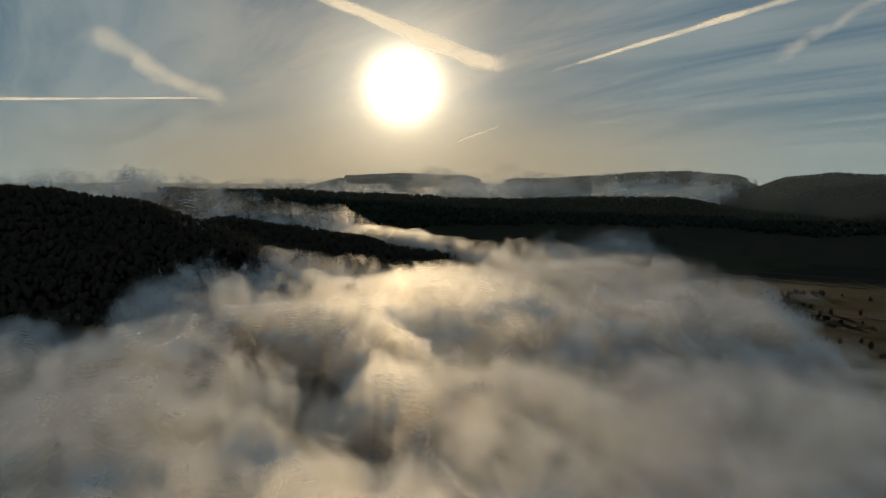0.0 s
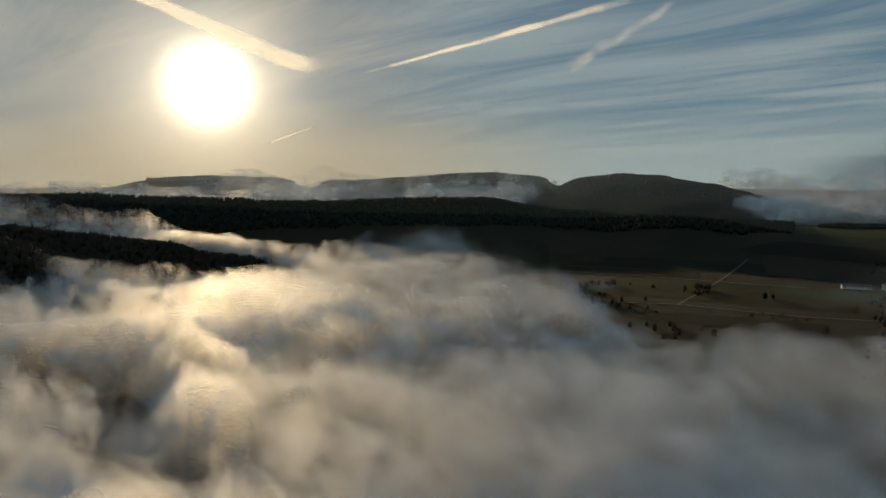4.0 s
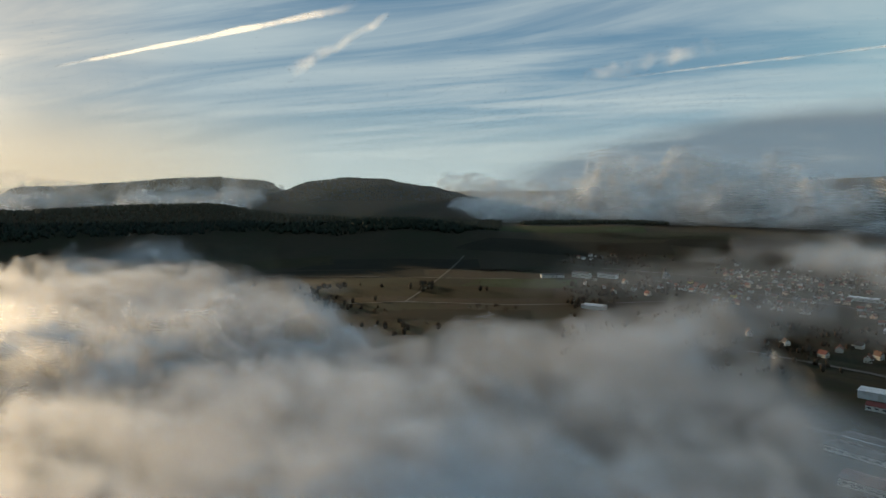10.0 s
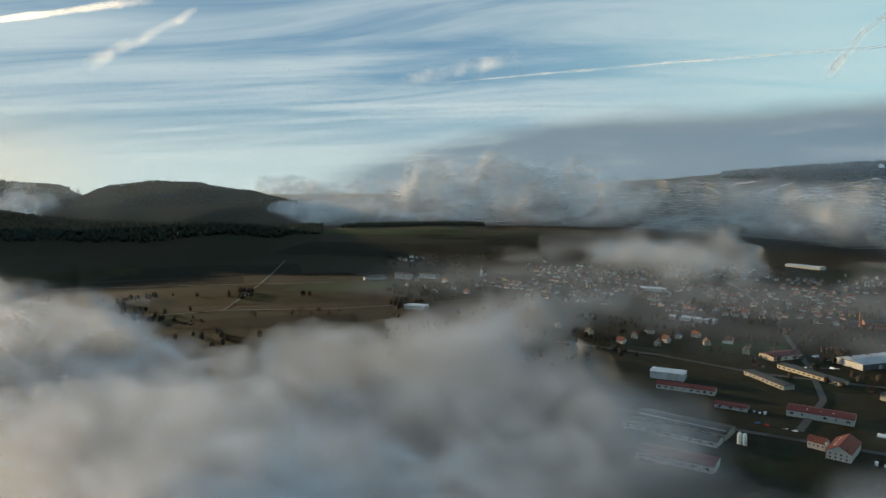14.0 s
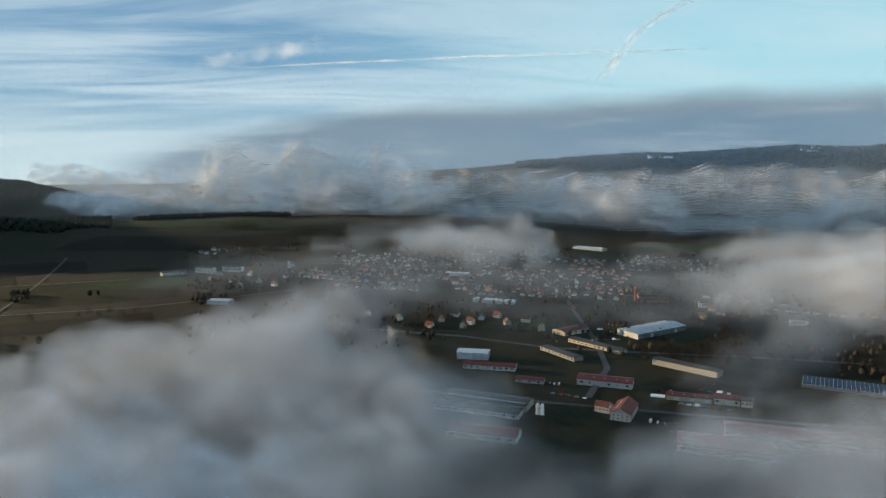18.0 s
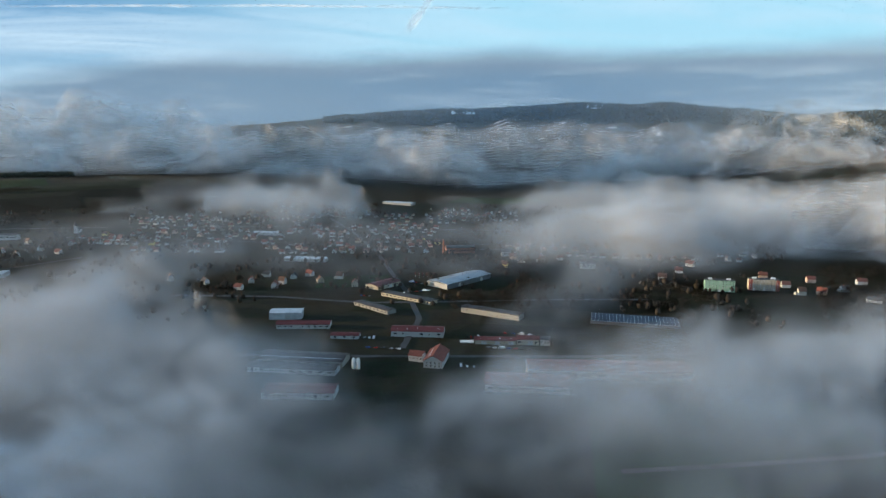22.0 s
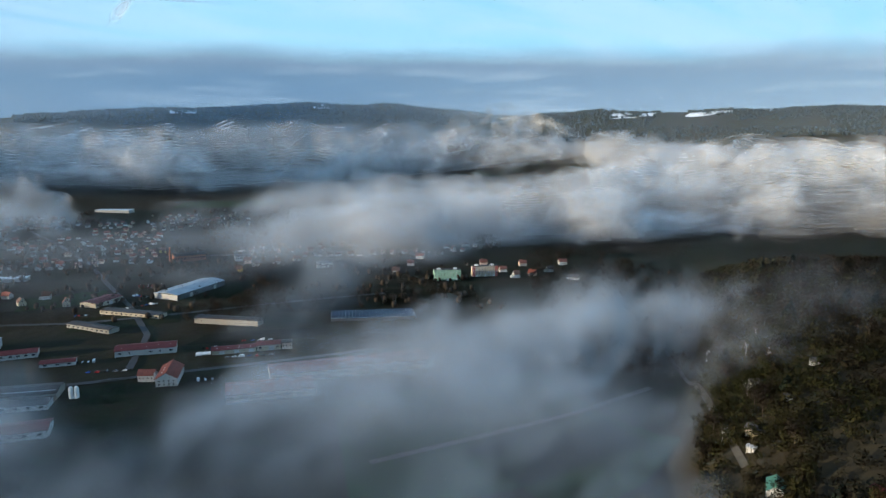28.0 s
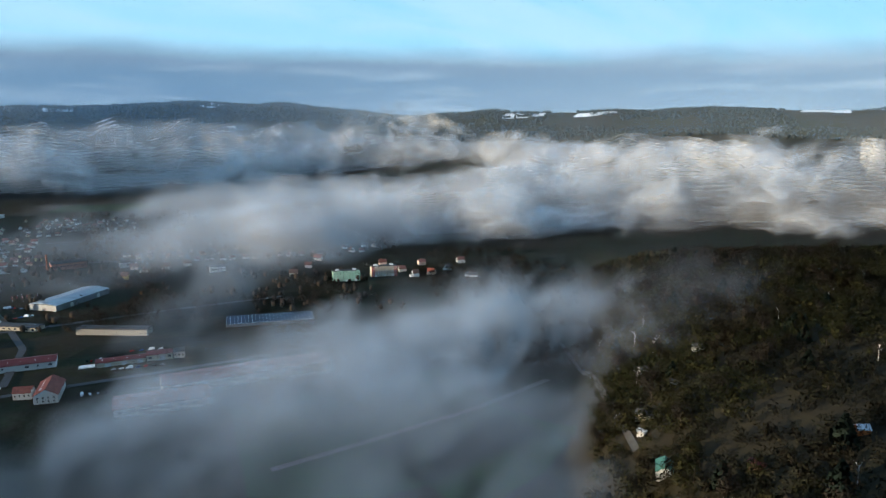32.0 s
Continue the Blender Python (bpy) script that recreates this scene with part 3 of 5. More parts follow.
# ---- houses ----
def make_house(label, L, D, h, rise, wall, roof, group="houses of the town", dormer=False, annex=False):
    e = thing("house", label, "house", group)
    bm = bmesh.new()
    bm_gable(bm, L, D, h, rise)
    part("wall", bm, wall, e)
    bm = bmesh.new()
    bm_roof(bm, L, D, h, rise)
    r = part("roof", bm, roof, e)
    bm = bmesh.new()
    bm_box(bm, L * 0.18, 0.6, h + rise + 0.2, 0.7, 0.7, 2.0)
    bm_box(bm, L * 0.18, 0.6, h + rise + 1.25, 0.85, 0.85, 0.14)
    part("chimney", bm, M_BRICK, r)
    for side, us in (("s", (-L * 0.3, L * 0.3)), ("w", (-1.6, 1.6)), ("e", (0.0,))):
        for u in us:
            share("window", WIN, e, wall_pose(L, D, side, u, 1.6 if side != "e" else h - 0.8))
    share("window", WIN, e, wall_pose(L, D, "w", 0.0, h + rise * 0.32))
    bm = bmesh.new()
    bm_box(bm, 0, -0.05, 1.05, 1.1, 0.1, 2.1)
    part("door", bm, M_DOOR, e, where=pose(0, -D / 2, 0))
    if dormer:
        for u in (-L * 0.22, L * 0.22):
            bm = bmesh.new()
            bm_box(bm, 0, 0, 0, 1.8, 2.4, 1.7)
            part("dormer", bm, wall, r, where=pose(u, -D * 0.27, h + rise * 0.48))
    if annex:
        bm = bmesh.new()
        bm_box(bm, 0, 0, 0.2, 4.0, 5.5, 6.2)
        part("annex", bm, wall, e, where=pose(L / 2 + 2.0, 0.4, 0))
    return e


HOUSES = [
    make_house("white plastered house with a red tiled gable roof", 11, 8.5, 4.6, 4.2, M_WHITE, M_TILE_RED),
    make_house("white plastered house with a dark slate gable roof", 10, 8, 4.8, 3.8, M_WHITE, M_TILE_GREY, annex=True),
    make_house("cream plastered house with a brown tiled roof", 12, 9, 5.2, 4.4, M_CREAM, M_TILE_BROWN, dormer=True),
    make_house("grey rendered house with a red-brown tiled roof", 13, 8.5, 5.4, 4.0, M_GREY, M_TILE_RED),
    make_house("bright yellow house with a brown tiled gable roof", 11, 8.5, 5.4, 4.6, M_YELLOW, M_TILE_BROWN),
    make_house("apricot plastered house with a red tiled roof", 11.5, 9, 5.2, 4.2, M_PINK, M_TILE_RED, dormer=True),
    make_house("low grey barn with a dark slate roof", 17, 8, 3.8, 3.4, M_GREY, M_TILE_GREY),
    make_house("white house with a steep brown tiled roof and annex", 9.5, 8, 5.6, 4.8, M_WHITE, M_TILE_BROWN, annex=True),
]
PICK = [0, 0, 1, 1, 2, 3, 3, 5, 6, 7, 7, 0]
rng = random.Random(7)
taken_house = set()
town_plots = []


def put_house(k, x, y, ang, size=1.0):
    m = pose(x, y, z_at(x, y), 0, 0, ang) @ Matrix.Scale(size, 4)
    if k not in taken_house:
        taken_house.add(k)
        HOUSES[k].matrix_basis = m
    else:
        o = copy_thing(HOUSES[k], pose(0, 0, 0))
        o.matrix_basis = m


for i in range(17):
    x0, run = 1185 + 40 * i, rng.uniform(0, 20)
    y = -330 + run
    while y < 1330:
        y += rng.uniform(14, 23)
        x = x0 + (y - 300) * -0.10 + 14 * math.sin(y / 130 + i) + rng.uniform(-6, 6)
        bearing_here, far = math.degrees(math.atan2(x, y)), math.hypot(x, y)
        m = float(fbm(np.array([x]), np.array([y]), 170, 2, 91)[0])
        if bearing_here < 44 or bearing_here > 104 or far > 1960 or far < 1190:
            continue
        if m < 0.47 + 0.12 * smooth(1450, 1950, far) or rng.random() < 0.36:
            continue
        if abs(x - 1210) < 75 and abs(y - 190) < 60:
            continue
        k = rng.choice(PICK)
        if rng.random() < 0.04:
            k = 4
        town_plots.append((far, k, x, y, rng.choice((0, 90, 90)) + 6 + rng.uniform(-8, 8) + (180 if rng.random() < 0.5 else 0), rng.uniform(0.66, 0.92)))
town_plots.sort()
for plot in town_plots[:235]:
    put_house(*plot[1:])
far_town = tagged(new("far_houses"), "many small plastered houses with brown roofs at the far end of town", "houses", kind="stuff")
for shade in range(2):
    walls, roofs = bmesh.new(), bmesh.new()
    for far, k, x, y, ang, size in town_plots[235 + shade::2]:
        m = pose(x, y, z_at(x, y), 0, 0, ang) @ Matrix.Scale(size, 4)
        L, D, h, rise = (10, 8, 4.8, 4.0) if k % 2 else (12, 8.5, 5.2, 4.3)
        n, q = len(walls.verts), len(roofs.verts)
        bm_gable(walls, L, D, h, rise)
        bm_roof(roofs, L, D, h, rise)
        walls.verts.ensure_lookup_table()
        roofs.verts.ensure_lookup_table()
        for v in (*walls.verts[n:], *roofs.verts[q:]):
            v.co = m @ v.co
    part("house_walls", walls, (M_WHITE, M_CREAM)[shade], far_town)
    part("house_roofs", roofs, (M_TILE_GREY, M_TILE_RED)[shade], far_town)
for bearing_here, far, k, ang in ((64.0, 1030, 0, 20), (65.2, 1065, 1, 95), (66.4, 1012, 7, 80), (67.3, 1045, 1, 10), (68.6, 1060, 0, 70), (69.4, 1010, 2, 30), (71.0, 1030, 7, 95), (72.2, 980, 2, 15),
                                  (63.0, 990, 0, 80), (65.8, 990, 3, 15), (60.5, 1040, 1, 60), (58.0, 1080, 7, 40), (84.5, 1110, 4, 80), (86.0, 1150, 1, 85), (87.5, 1160, 7, 90), (89.0, 1180, 0, 100), (85.2, 1180, 5, 90),
                                  (105.8, 1080, 0, 90), (106.9, 1040, 7, 95), (108.2, 1055, 5, 60), (109.6, 1090, 1, 100), (107.4, 1130, 5, 90), (104.2, 1130, 5, 85), (111.5, 1040, 6, 80), (110.6, 1150, 3, 90), (98.2, 1120, 0, 85), (97.0, 1060, 2, 85), (99.0, 1180, 3, 60),
                                  (47.2, 1450, 0, 40), (48.0, 1400, 1, 60), (49.5, 1440, 7, 20), (50.6, 1390, 0, 80), (45.8, 1500, 6, 50), (51.5, 1480, 3, 10), (46.5, 1560, 1, 30), (48.8, 1530, 7, 75)):
    put_house(k, *at(bearing_here, far), ang)


# ---- larger buildings ----
def make_hall(name, label, a, b, depth, h, rise, wall, roof, windows=0, gates=0, category="hall", lights=0, stripe=None, end=None):
    """A long building; a and b are the corners of the wall towards the valley mouth, the depth lies behind it."""
    ax, ay = a
    bx, by = b
    L = math.hypot(bx - ax, by - ay)
    ang = math.atan2(by - ay, bx - ax)
    cx, cy = (ax + bx) / 2 - math.sin(ang) * depth / 2, (ay + by) / 2 + math.cos(ang) * depth / 2
    e = thing(name, label, category, where=pose(cx, cy, z_at(cx, cy), 0, 0, math.degrees(ang)))
    bm = bmesh.new()
    bm_gable(bm, L, depth, h, rise)
    part("wall", bm, wall, e)
    bm = bmesh.new()
    bm_roof(bm, L, depth, h, rise, 0.6, 0.25)
    r = part("roof", bm, roof, e)
    for i in range(windows):
        u = -L / 2 + L * (i + 0.5) / windows
        if gates and abs(i - windows // 3) < 1:
            continue
        share("window", WIN_WIDE if L / windows > 4 else WIN, e, wall_pose(L, depth, "s", u, h * 0.55))
    for i in range(gates):
        bm = bmesh.new()
        bm_box(bm, 0, -0.06, h * 0.36, 5.0, 0.12, h * 0.72)
        part("gate", bm, M_GREY, e, "grey roller gate", pose(-L / 2 + L * (i + 0.5) / gates + 2.5, -depth / 2, 0))
    for i in range(lights):
        bm = bmesh.new()
        bm_box(bm, 0, 0, 0, 1.6, 1.2, 0.5)
        part("roof_light", bm, M_FRAME, r, where=pose(-L / 2 + L * (i + 0.5) / lights, -depth * 0.22, h + rise * 0.58))
    # paler slab over one gable: the sunlit side is painted in
    if end:
        bm = bmesh.new()
        bm_box(bm, -L / 2 - 0.08, 0, h / 2, 0.16, depth, h)
        part("end_wall", bm, end, e, "white end wall, its sunlit look put into the colour")
    if stripe:
        bm = bmesh.new()
        bm_box(bm, 0, -depth * 0.30, h + rise * 0.45, L * 0.96, 1.6, 0.5)
        part("skylight_strip", bm, stripe, r)
    return e


# this hall's shaded long side and sunlit end are set by wall colour
make_hall("warehouse", "large hall with a pale grey metal roof and white walls", (935, 168), (1018, 118), 38, 7.0, 2.2, M_SHADE, M_ROOF_HALL, 0, 2, end=M_WHITE)
make_hall("store", "low white store with a red metal roof", (912, 260), (953, 238), 24, 5.5, 1.8, M_CREAM, M_ROOF_RED, 8, 1)
make_hall("shed", "long dark shed with a weathered pale wall", (829, 268), (793, 215), 14, 4.6, 1.0, M_CONCRETE, M_ROOF_DARK, 9)
make_hall("shed", "long flat shed with a pale window band", (884, 248), (846, 174), 15, 4.8, 0.9, M_CREAM, M_ROOF_DARK, 12)
make_hall("shed", "long empty shed with a stained concrete wall", (822, 131), (795, 59), 15, 6.5, 0.8, M_CONCRETE, M_ROOF_DARK, 0, 0)
make_hall("workshop", "white workshop with a dark red metal roof", (710, 189), (716, 133), 22, 6.0, 2.4, M_WHITE, M_ROOF_RED, 6, 2, lights=5)
make_hall("workshop", "low workshop with a red-brown metal roof", (700, 97), (705, 55), 13, 4.5, 1.6, M_CREAM, M_ROOF_RED, 0, 3, lights=4)
make_hall("workshop", "taller workshop with a red roof and white office", (705, 54), (707, 31), 14, 6.0, 1.8, M_BEIGE, M_ROOF_RED, 4, 1)
make_hall("office", "small white flat-roofed office beside the workshop", (707, 30), (707, 20), 12, 6.5, 0.3, M_WHITE, M_ROOF_DARK, 3, 0, "office")
make_hall("workshop", "long white workshop with a bright red roof", (713, 321), (725, 263), 16, 5.0, 2.2, M_WHITE, M_ROOF_RED, 9, 1)
make_hall("warehouse", "white box-shaped hall with a pale flat roof", (746, 344), (755, 308), 20, 8.0, 0.6, M_ROOF_LIGHT, M_ROOF_LIGHT, 0, 1)
make_hall("shed", "low shed with a faded red roof", (690, 250), (694, 220), 12, 3.6, 1.4, M_GREY, M_ROOF_RED, 3)
make_hall("red_roofed_house", "white house wing with a red roof", (636, 152), (634, 138), 10, 6.0, 3.6, M_WHITE, M_TILE_RED, 4, 0, "house")
make_hall("works_hall", "old works hall with a long pale skylight strip", (600, 291), (604, 208), 26, 6.0, 2.4, M_CONCRETE, M_ROOF_DARK, 9, 1, stripe=M_ROOF_HALL)
make_hall("works_hall", "low works hall half hidden in fog", (579, 291), (583, 208), 16, 5.0, 1.8, M_GREY, M_ROOF_DARK, 9)
make_hall("warehouse", "long warehouse with a red roof in the fog", (570, 70), (576, -2), 30, 7.0, 2.5, M_WHITE, M_ROOF_RED, 8, 1, lights=6)
make_hall("warehouse", "very long warehouse with a red roof in the fog", (609, 36), (628, -108), 30, 8.0, 2.8, M_WHITE, M_ROOF_RED, 12, 2, lights=10)
make_hall("brick_factory", "dark old brick factory building", (1202, 217), (1219, 170), 18, 10.0, 3.0, M_BRICK, M_TILE_GREY, 10, 0, "factory")
make_hall("store", "long low white store at the edge of town", (1900, 525), (1880, 440), 30, 6.0, 0.8, M_WHITE, M_ROOF_LIGHT, 0, 3)
make_hall("school", "long white school building with rows of windows", (1132, 1145), (1136, 1100), 14, 11.0, 2.5, M_WHITE, M_TILE_GREY, 12, 0, "school")
make_hall("school", "white school wing with a dark roof", (1173, 1107), (1183, 1062), 14, 9.0, 2.5, M_WHITE, M_TILE_GREY, 11, 0, "school")
make_hall("farm_barn", "long grey barn by the village", (1065, 1170), (1110, 1146), 14, 6.0, 3.0, M_GREY, M_TILE_GREY, 5, 1, "barn")
make_hall("sports_hall", "hall with a pale turquoise roof by the trees", (876, 862), (889, 826), 22, 6.0, 1.0, M_WHITE, M_ROOF_LIGHT, 0, 1)
make_hall("white_house_block", "white town building with a dark roof", (1195, 120), (1200, 96), 12, 8.0, 3.0, M_WHITE, M_TILE_GREY, 7, 0, "house")
make_hall("white_house_block", "white flats with a low grey roof", (1110, -12), (1112, -36), 12, 8.5, 1.8, M_WHITE, M_TILE_GREY, 7, 0, "house")
make_hall("storage_hall", "pale storage hall between the fields", (1330, 640), (1338, 590), 20, 6.0, 1.5, M_GREY, M_ROOF_LIGHT, 0, 2)
make_hall("storage_hall", "long pale hall with a flat roof", (1085, 470), (1092, 400), 18, 5.0, 0.8, M_WHITE, M_ROOF_LIGHT, 0, 2)
make_hall("works_hall", "red-brown roofed works hall with pale walls", (520, 250), (528, 190), 22, 6.0, 2.0, M_GREY, M_ROOF_RED, 6, 1)

# the red-roofed house's gabled front wing with dormers
wing = thing("red_roofed_house", "pale gabled house with a bright red tiled roof and dormers", "house", where=pose(638, 125, z_at(638, 125), 0, 0, 0))
bm = bmesh.new()
bm_gable(bm, 36, 18, 7.0, 5.0)
part("wall", bm, M_GREY, wing)
bm = bmesh.new()
bm_roof(bm, 36, 18, 7.0, 5.0, 0.7, 0.3)
wing_roof = part("roof", bm, M_TILE_RED, wing)
for u in (-8, -2, 4, 10):
    bm = bmesh.new()
    bm_box(bm, 0, 0, 0, 1.4, 1.0, 0.5)
    part("roof_light", bm, M_FRAME, wing_roof, where=pose(u, 4.6, 9.8, -28))
for y in (-3, 3):
    bm = bmesh.new()
    bm_box(bm, 0, 0, 0, 2.6, 1.8, 2.2)
    part("dormer", bm, M_WHITE, wing_roof, where=pose(-10, y + 7.5, 9.0))
for u in (-6, -2, 2, 6):
    share("window", WIN, wing, wall_pose(36, 18, "w", u, 2.0))
    share("window", WIN, wing, wall_pose(36, 18, "w", u, 5.0))


def make_slab(label, a, b, wall, end_wall, rows=5, cols=9):
    ax, ay = a
    bx, by = b
    L, ang = math.hypot(bx - ax, by - ay), math.atan2(by - ay, bx - ax)
    D, h = 12.0, rows * 2.85 + 1.0
    cx, cy = (ax + bx) / 2 - math.sin(ang) * D / 2, (ay + by) / 2 + math.cos(ang) * D / 2
    e = thing("apartment_block", label, "apartment block", "blocks of flats", pose(cx, cy, z_at(cx, cy), 0, 0, math.degrees(ang)))
    bm = bmesh.new()
    bm_box(bm, 0, 0, h / 2 - 1, L, D, h + 2)
    part("wall", bm, wall, e)
    if end_wall is not wall:
        for s in (-1, 1):
            bm = bmesh.new()
            bm_box(bm, s * (L / 2 - 2.2), -D / 2 - 0.06, h / 2, 4.4, 0.12, h)
            part("end_panel", bm, end_wall, e, "dark red painted end panel")
    bm = bmesh.new()
    bm_box(bm, 0, 0, h + 0.15, L + 0.5, D + 0.5, 0.3)
    r = part("roof", bm, M_ROOF_DARK, e)
    for s in (-0.32, 0.30):
        bm = bmesh.new()
        bm_box(bm, L * s, 0, h + 1.2, 5.5, 4.0, 2.0)
        part("lift_house", bm, M_FRAME, r)
    for i in range(cols):
        for k in range(rows):
            w = share("window", WIN, e, wall_pose(L, D + (0.26 if end_wall is not wall else 0), "s", -L / 2 + L * (i + 0.5) / cols, 2.2 + 2.85 * k))
            share("window_frame", WIN_FRAME, w, pose(0, 0, 0))
    for k in range(3):
        bm = bmesh.new()
        bm_box(bm, 0, -0.7, 1.3, 2.6, 1.4, 2.6)
        part("entrance_porch", bm, M_FRAME, e, where=pose(-L / 3 + k * L / 3, -D / 2 - 0.02, 0))
    return e


make_slab("five-storey pale green apartment block", (993, -178), (991, -217), M_GREEN, M_GREEN)
make_slab("five-storey beige apartment block with red ends", (1011, -239), (1009, -278), M_BEIGE, M_REDWALL)

# solar roof: a low hall whose roof carries four long rows of dark panels
solar = thing("solar_hall", "low hall covered with dark blue solar panels", "hall", where=pose(815, -72, z_at(815, -72), 0, 0, -93))
bm = bmesh.new()
bm_box(bm, 0, 0, 0.5, 98, 34, 5)
part("wall", bm, M_SHADE, solar)
for row in range(4):
    bm = bmesh.new()
    bm_box(bm, 0, 0, 0, 96, 6.6, 0.15)
    rack = part("panel_row", bm, M_ALU, solar, "aluminium rack", pose(0, -12.6 + row * 8.4, 3.75, 8))
    for i in range(24):
        bm = bmesh.new()
        bm_box(bm, 0, 0, 0, 3.7, 6.2, 0.1)
        part("solar_panel", bm, M_SOLAR, rack, where=pose(-46 + i * 4.0, 0, 0.13))

chimney_stack = thing("factory_chimney", "tall round brick factory chimney", "chimney", where=pose(1196, 222, z_at(1196, 222)))
bm = bmesh.new()
bm_cyl(bm, 0, 0, -1, 25, 1.8, 1.2, 14)
part("shaft", bm, M_BRICK, chimney_stack)
bm = bmesh.new()
bm_cyl(bm, 0, 0, 25, 26.2, 1.5, 1.5, 14)
part("rim", bm, M_BRICK, chimney_stack)

silo = thing("silo", "pair of white cylindrical silos with cone tops", "silo", "silos", pose(606, 193, z_at(606, 193)))
for k in (0, 1):
    bm = bmesh.new()
    bm_cyl(bm, 0, 0, -0.5, 9, 1.9, 1.9, 14)
    s = part("barrel", bm, M_FRAME, silo, where=pose(0, k * 4.4, 0))
    bm = bmesh.new()
    bm_cyl(bm, 0, 0, 9, 10.6, 1.95, 0.3, 14)
    part("cone", bm, M_FRAME, s)

church = thing("church", "white village church with a dark pointed tower", "church", where=pose(1290, 1010, z_at(1290, 1010), 0, 0, 20))
bm = bmesh.new()
bm_gable(bm, 20, 10, 7, 5)
part("nave", bm, M_WHITE, church)
bm = bmesh.new()
bm_roof(bm, 20, 10, 7, 5)
part("roof", bm, M_TILE_GREY, church)
bm = bmesh.new()
bm_box(bm, -12, 0, 7, 5.5, 5.5, 16)
part("tower", bm, M_WHITE, church)
bm = bmesh.new()
bm_cyl(bm, -12, 0, 15, 25, 3.9, 0.1, 4)
part("spire", bm, M_TILE_GREY, church)

# ---- huts on the near hillside ----
def make_hut(label, x, y, ang, L, D, h, rise, wall, roof):
    z = z_at(x, y)
    e = thing("hut", label, "hut", "garden huts", pose(x, y, z, 0, 0, ang))
    bm = bmesh.new()
    bm_gable(bm, L, D, h, rise)
    part("wall", bm, wall, e)
    bm = bmesh.new()
    bm_roof(bm, L, D, h, rise, 0.5, 0.15)
    part("roof", bm, roof, e)
    for u in (-L * 0.25, L * 0.25):
        w = share("window", WIN, e, wall_pose(L, D, "s", u, h * 0.55))
        share("window_frame", WIN_FRAME, w, pose(0, 0, 0))
    bm = bmesh.new()
    bm_box(bm, 0, -0.05, 1.0, 0.9, 0.1, 2.0)
    part("door", bm, M_DOOR, e, where=pose(0, -D / 2, 0))
    return e

HUTS = [(368, -269), (354, -256), (303, -235), (244, -305), (434, -311), (419, -348), (386, -303), (257, -254)]
HUT_A, HUT_B, HUT_C, HUT_D, HUT_E, HUT_F, HUT_G, HUT_H = HUTS
for args in (
    ("white hut with a dark flat-pitched roof", *HUT_A, 30, 13, 6, 3.2, 1.6, M_CREAM, M_ROOF_DARK),
    ("small white shed with a pale metal roof", *HUT_B, 20, 5, 4, 2.8, 0.7, M_WHITE, M_ROOF_LIGHT),
    ("barn with a dark green metal roof", *HUT_C, -35, 14, 9, 3.4, 2.6, M_GREY, M_ROOF_GREEN),
    ("orange wooden cabin with a grey-blue roof", *HUT_D, 70, 6, 5, 3.0, 1.8, M_WOOD, M_ROOF_LIGHT),
    ("white gabled hut among bare trees", *HUT_E, 80, 6, 5, 2.8, 2.2, M_WHITE, M_TILE_GREY),
    ("white garden house with a slate roof", *HUT_F, 60, 8, 6, 2.9, 2.0, M_WHITE, M_TILE_GREY),
    ("weathered shed with a white gable", *HUT_G, 60, 6, 4, 2.5, 1.2, M_GREY, M_ROOF_DARK),
    ("dark shed with a rust red roof", *HUT_H, 15, 7, 5, 2.6, 1.0, M_BRICK, M_ROOF_RED),
):
    make_hut(*args)


# ---- draped strips: fields, roads ----
def drape(name, ring_a, ring_b, n, m, lift, mat, label, category, kind="structure"):
    """A sheet between two polylines, laid on the land."""
    u = np.linspace(0, 1, n)
    A = np.stack([np.interp(u, np.linspace(0, 1, len(ring_a)), [p[i] for p in ring_a]) for i in (0, 1)], -1)
    B = np.stack([np.interp(u, np.linspace(0, 1, len(ring_b)), [p[i] for p in ring_b]) for i in (0, 1)], -1)
    v = np.linspace(0, 1, m)[None, :, None]
    P = A[:, None] * (1 - v) + B[:, None] * v
    X, Y = P[..., 0], P[..., 1]
    me = grid_mesh(name, X, Y, height(X, Y) + lift)
    me.materials.append(mat)
    return tagged(new(name, me), label, category, kind=kind)


def field_patch(b, r, along, across, angle, mat, label, skew=0.25):
    x, y = at(b, r)
    c, s = math.cos(radians(angle)), math.sin(radians(angle))
    q = lambda u, v: (x + c * u - s * v, y + s * u + c * v)
    L, W = along / 2, across / 2
    lift = 0.5 + 1.2 * smooth(1500, 4000, r)
    return drape("field", [q(-L, -W), q(0, -W * 1.05), q(L, -W * (1 - skew))], [q(-L * (1 - skew), W), q(0, W), q(L, W * 1.05)], max(12, int(along / 25)), max(6, int(across / 25)), lift, mat, label, "field")


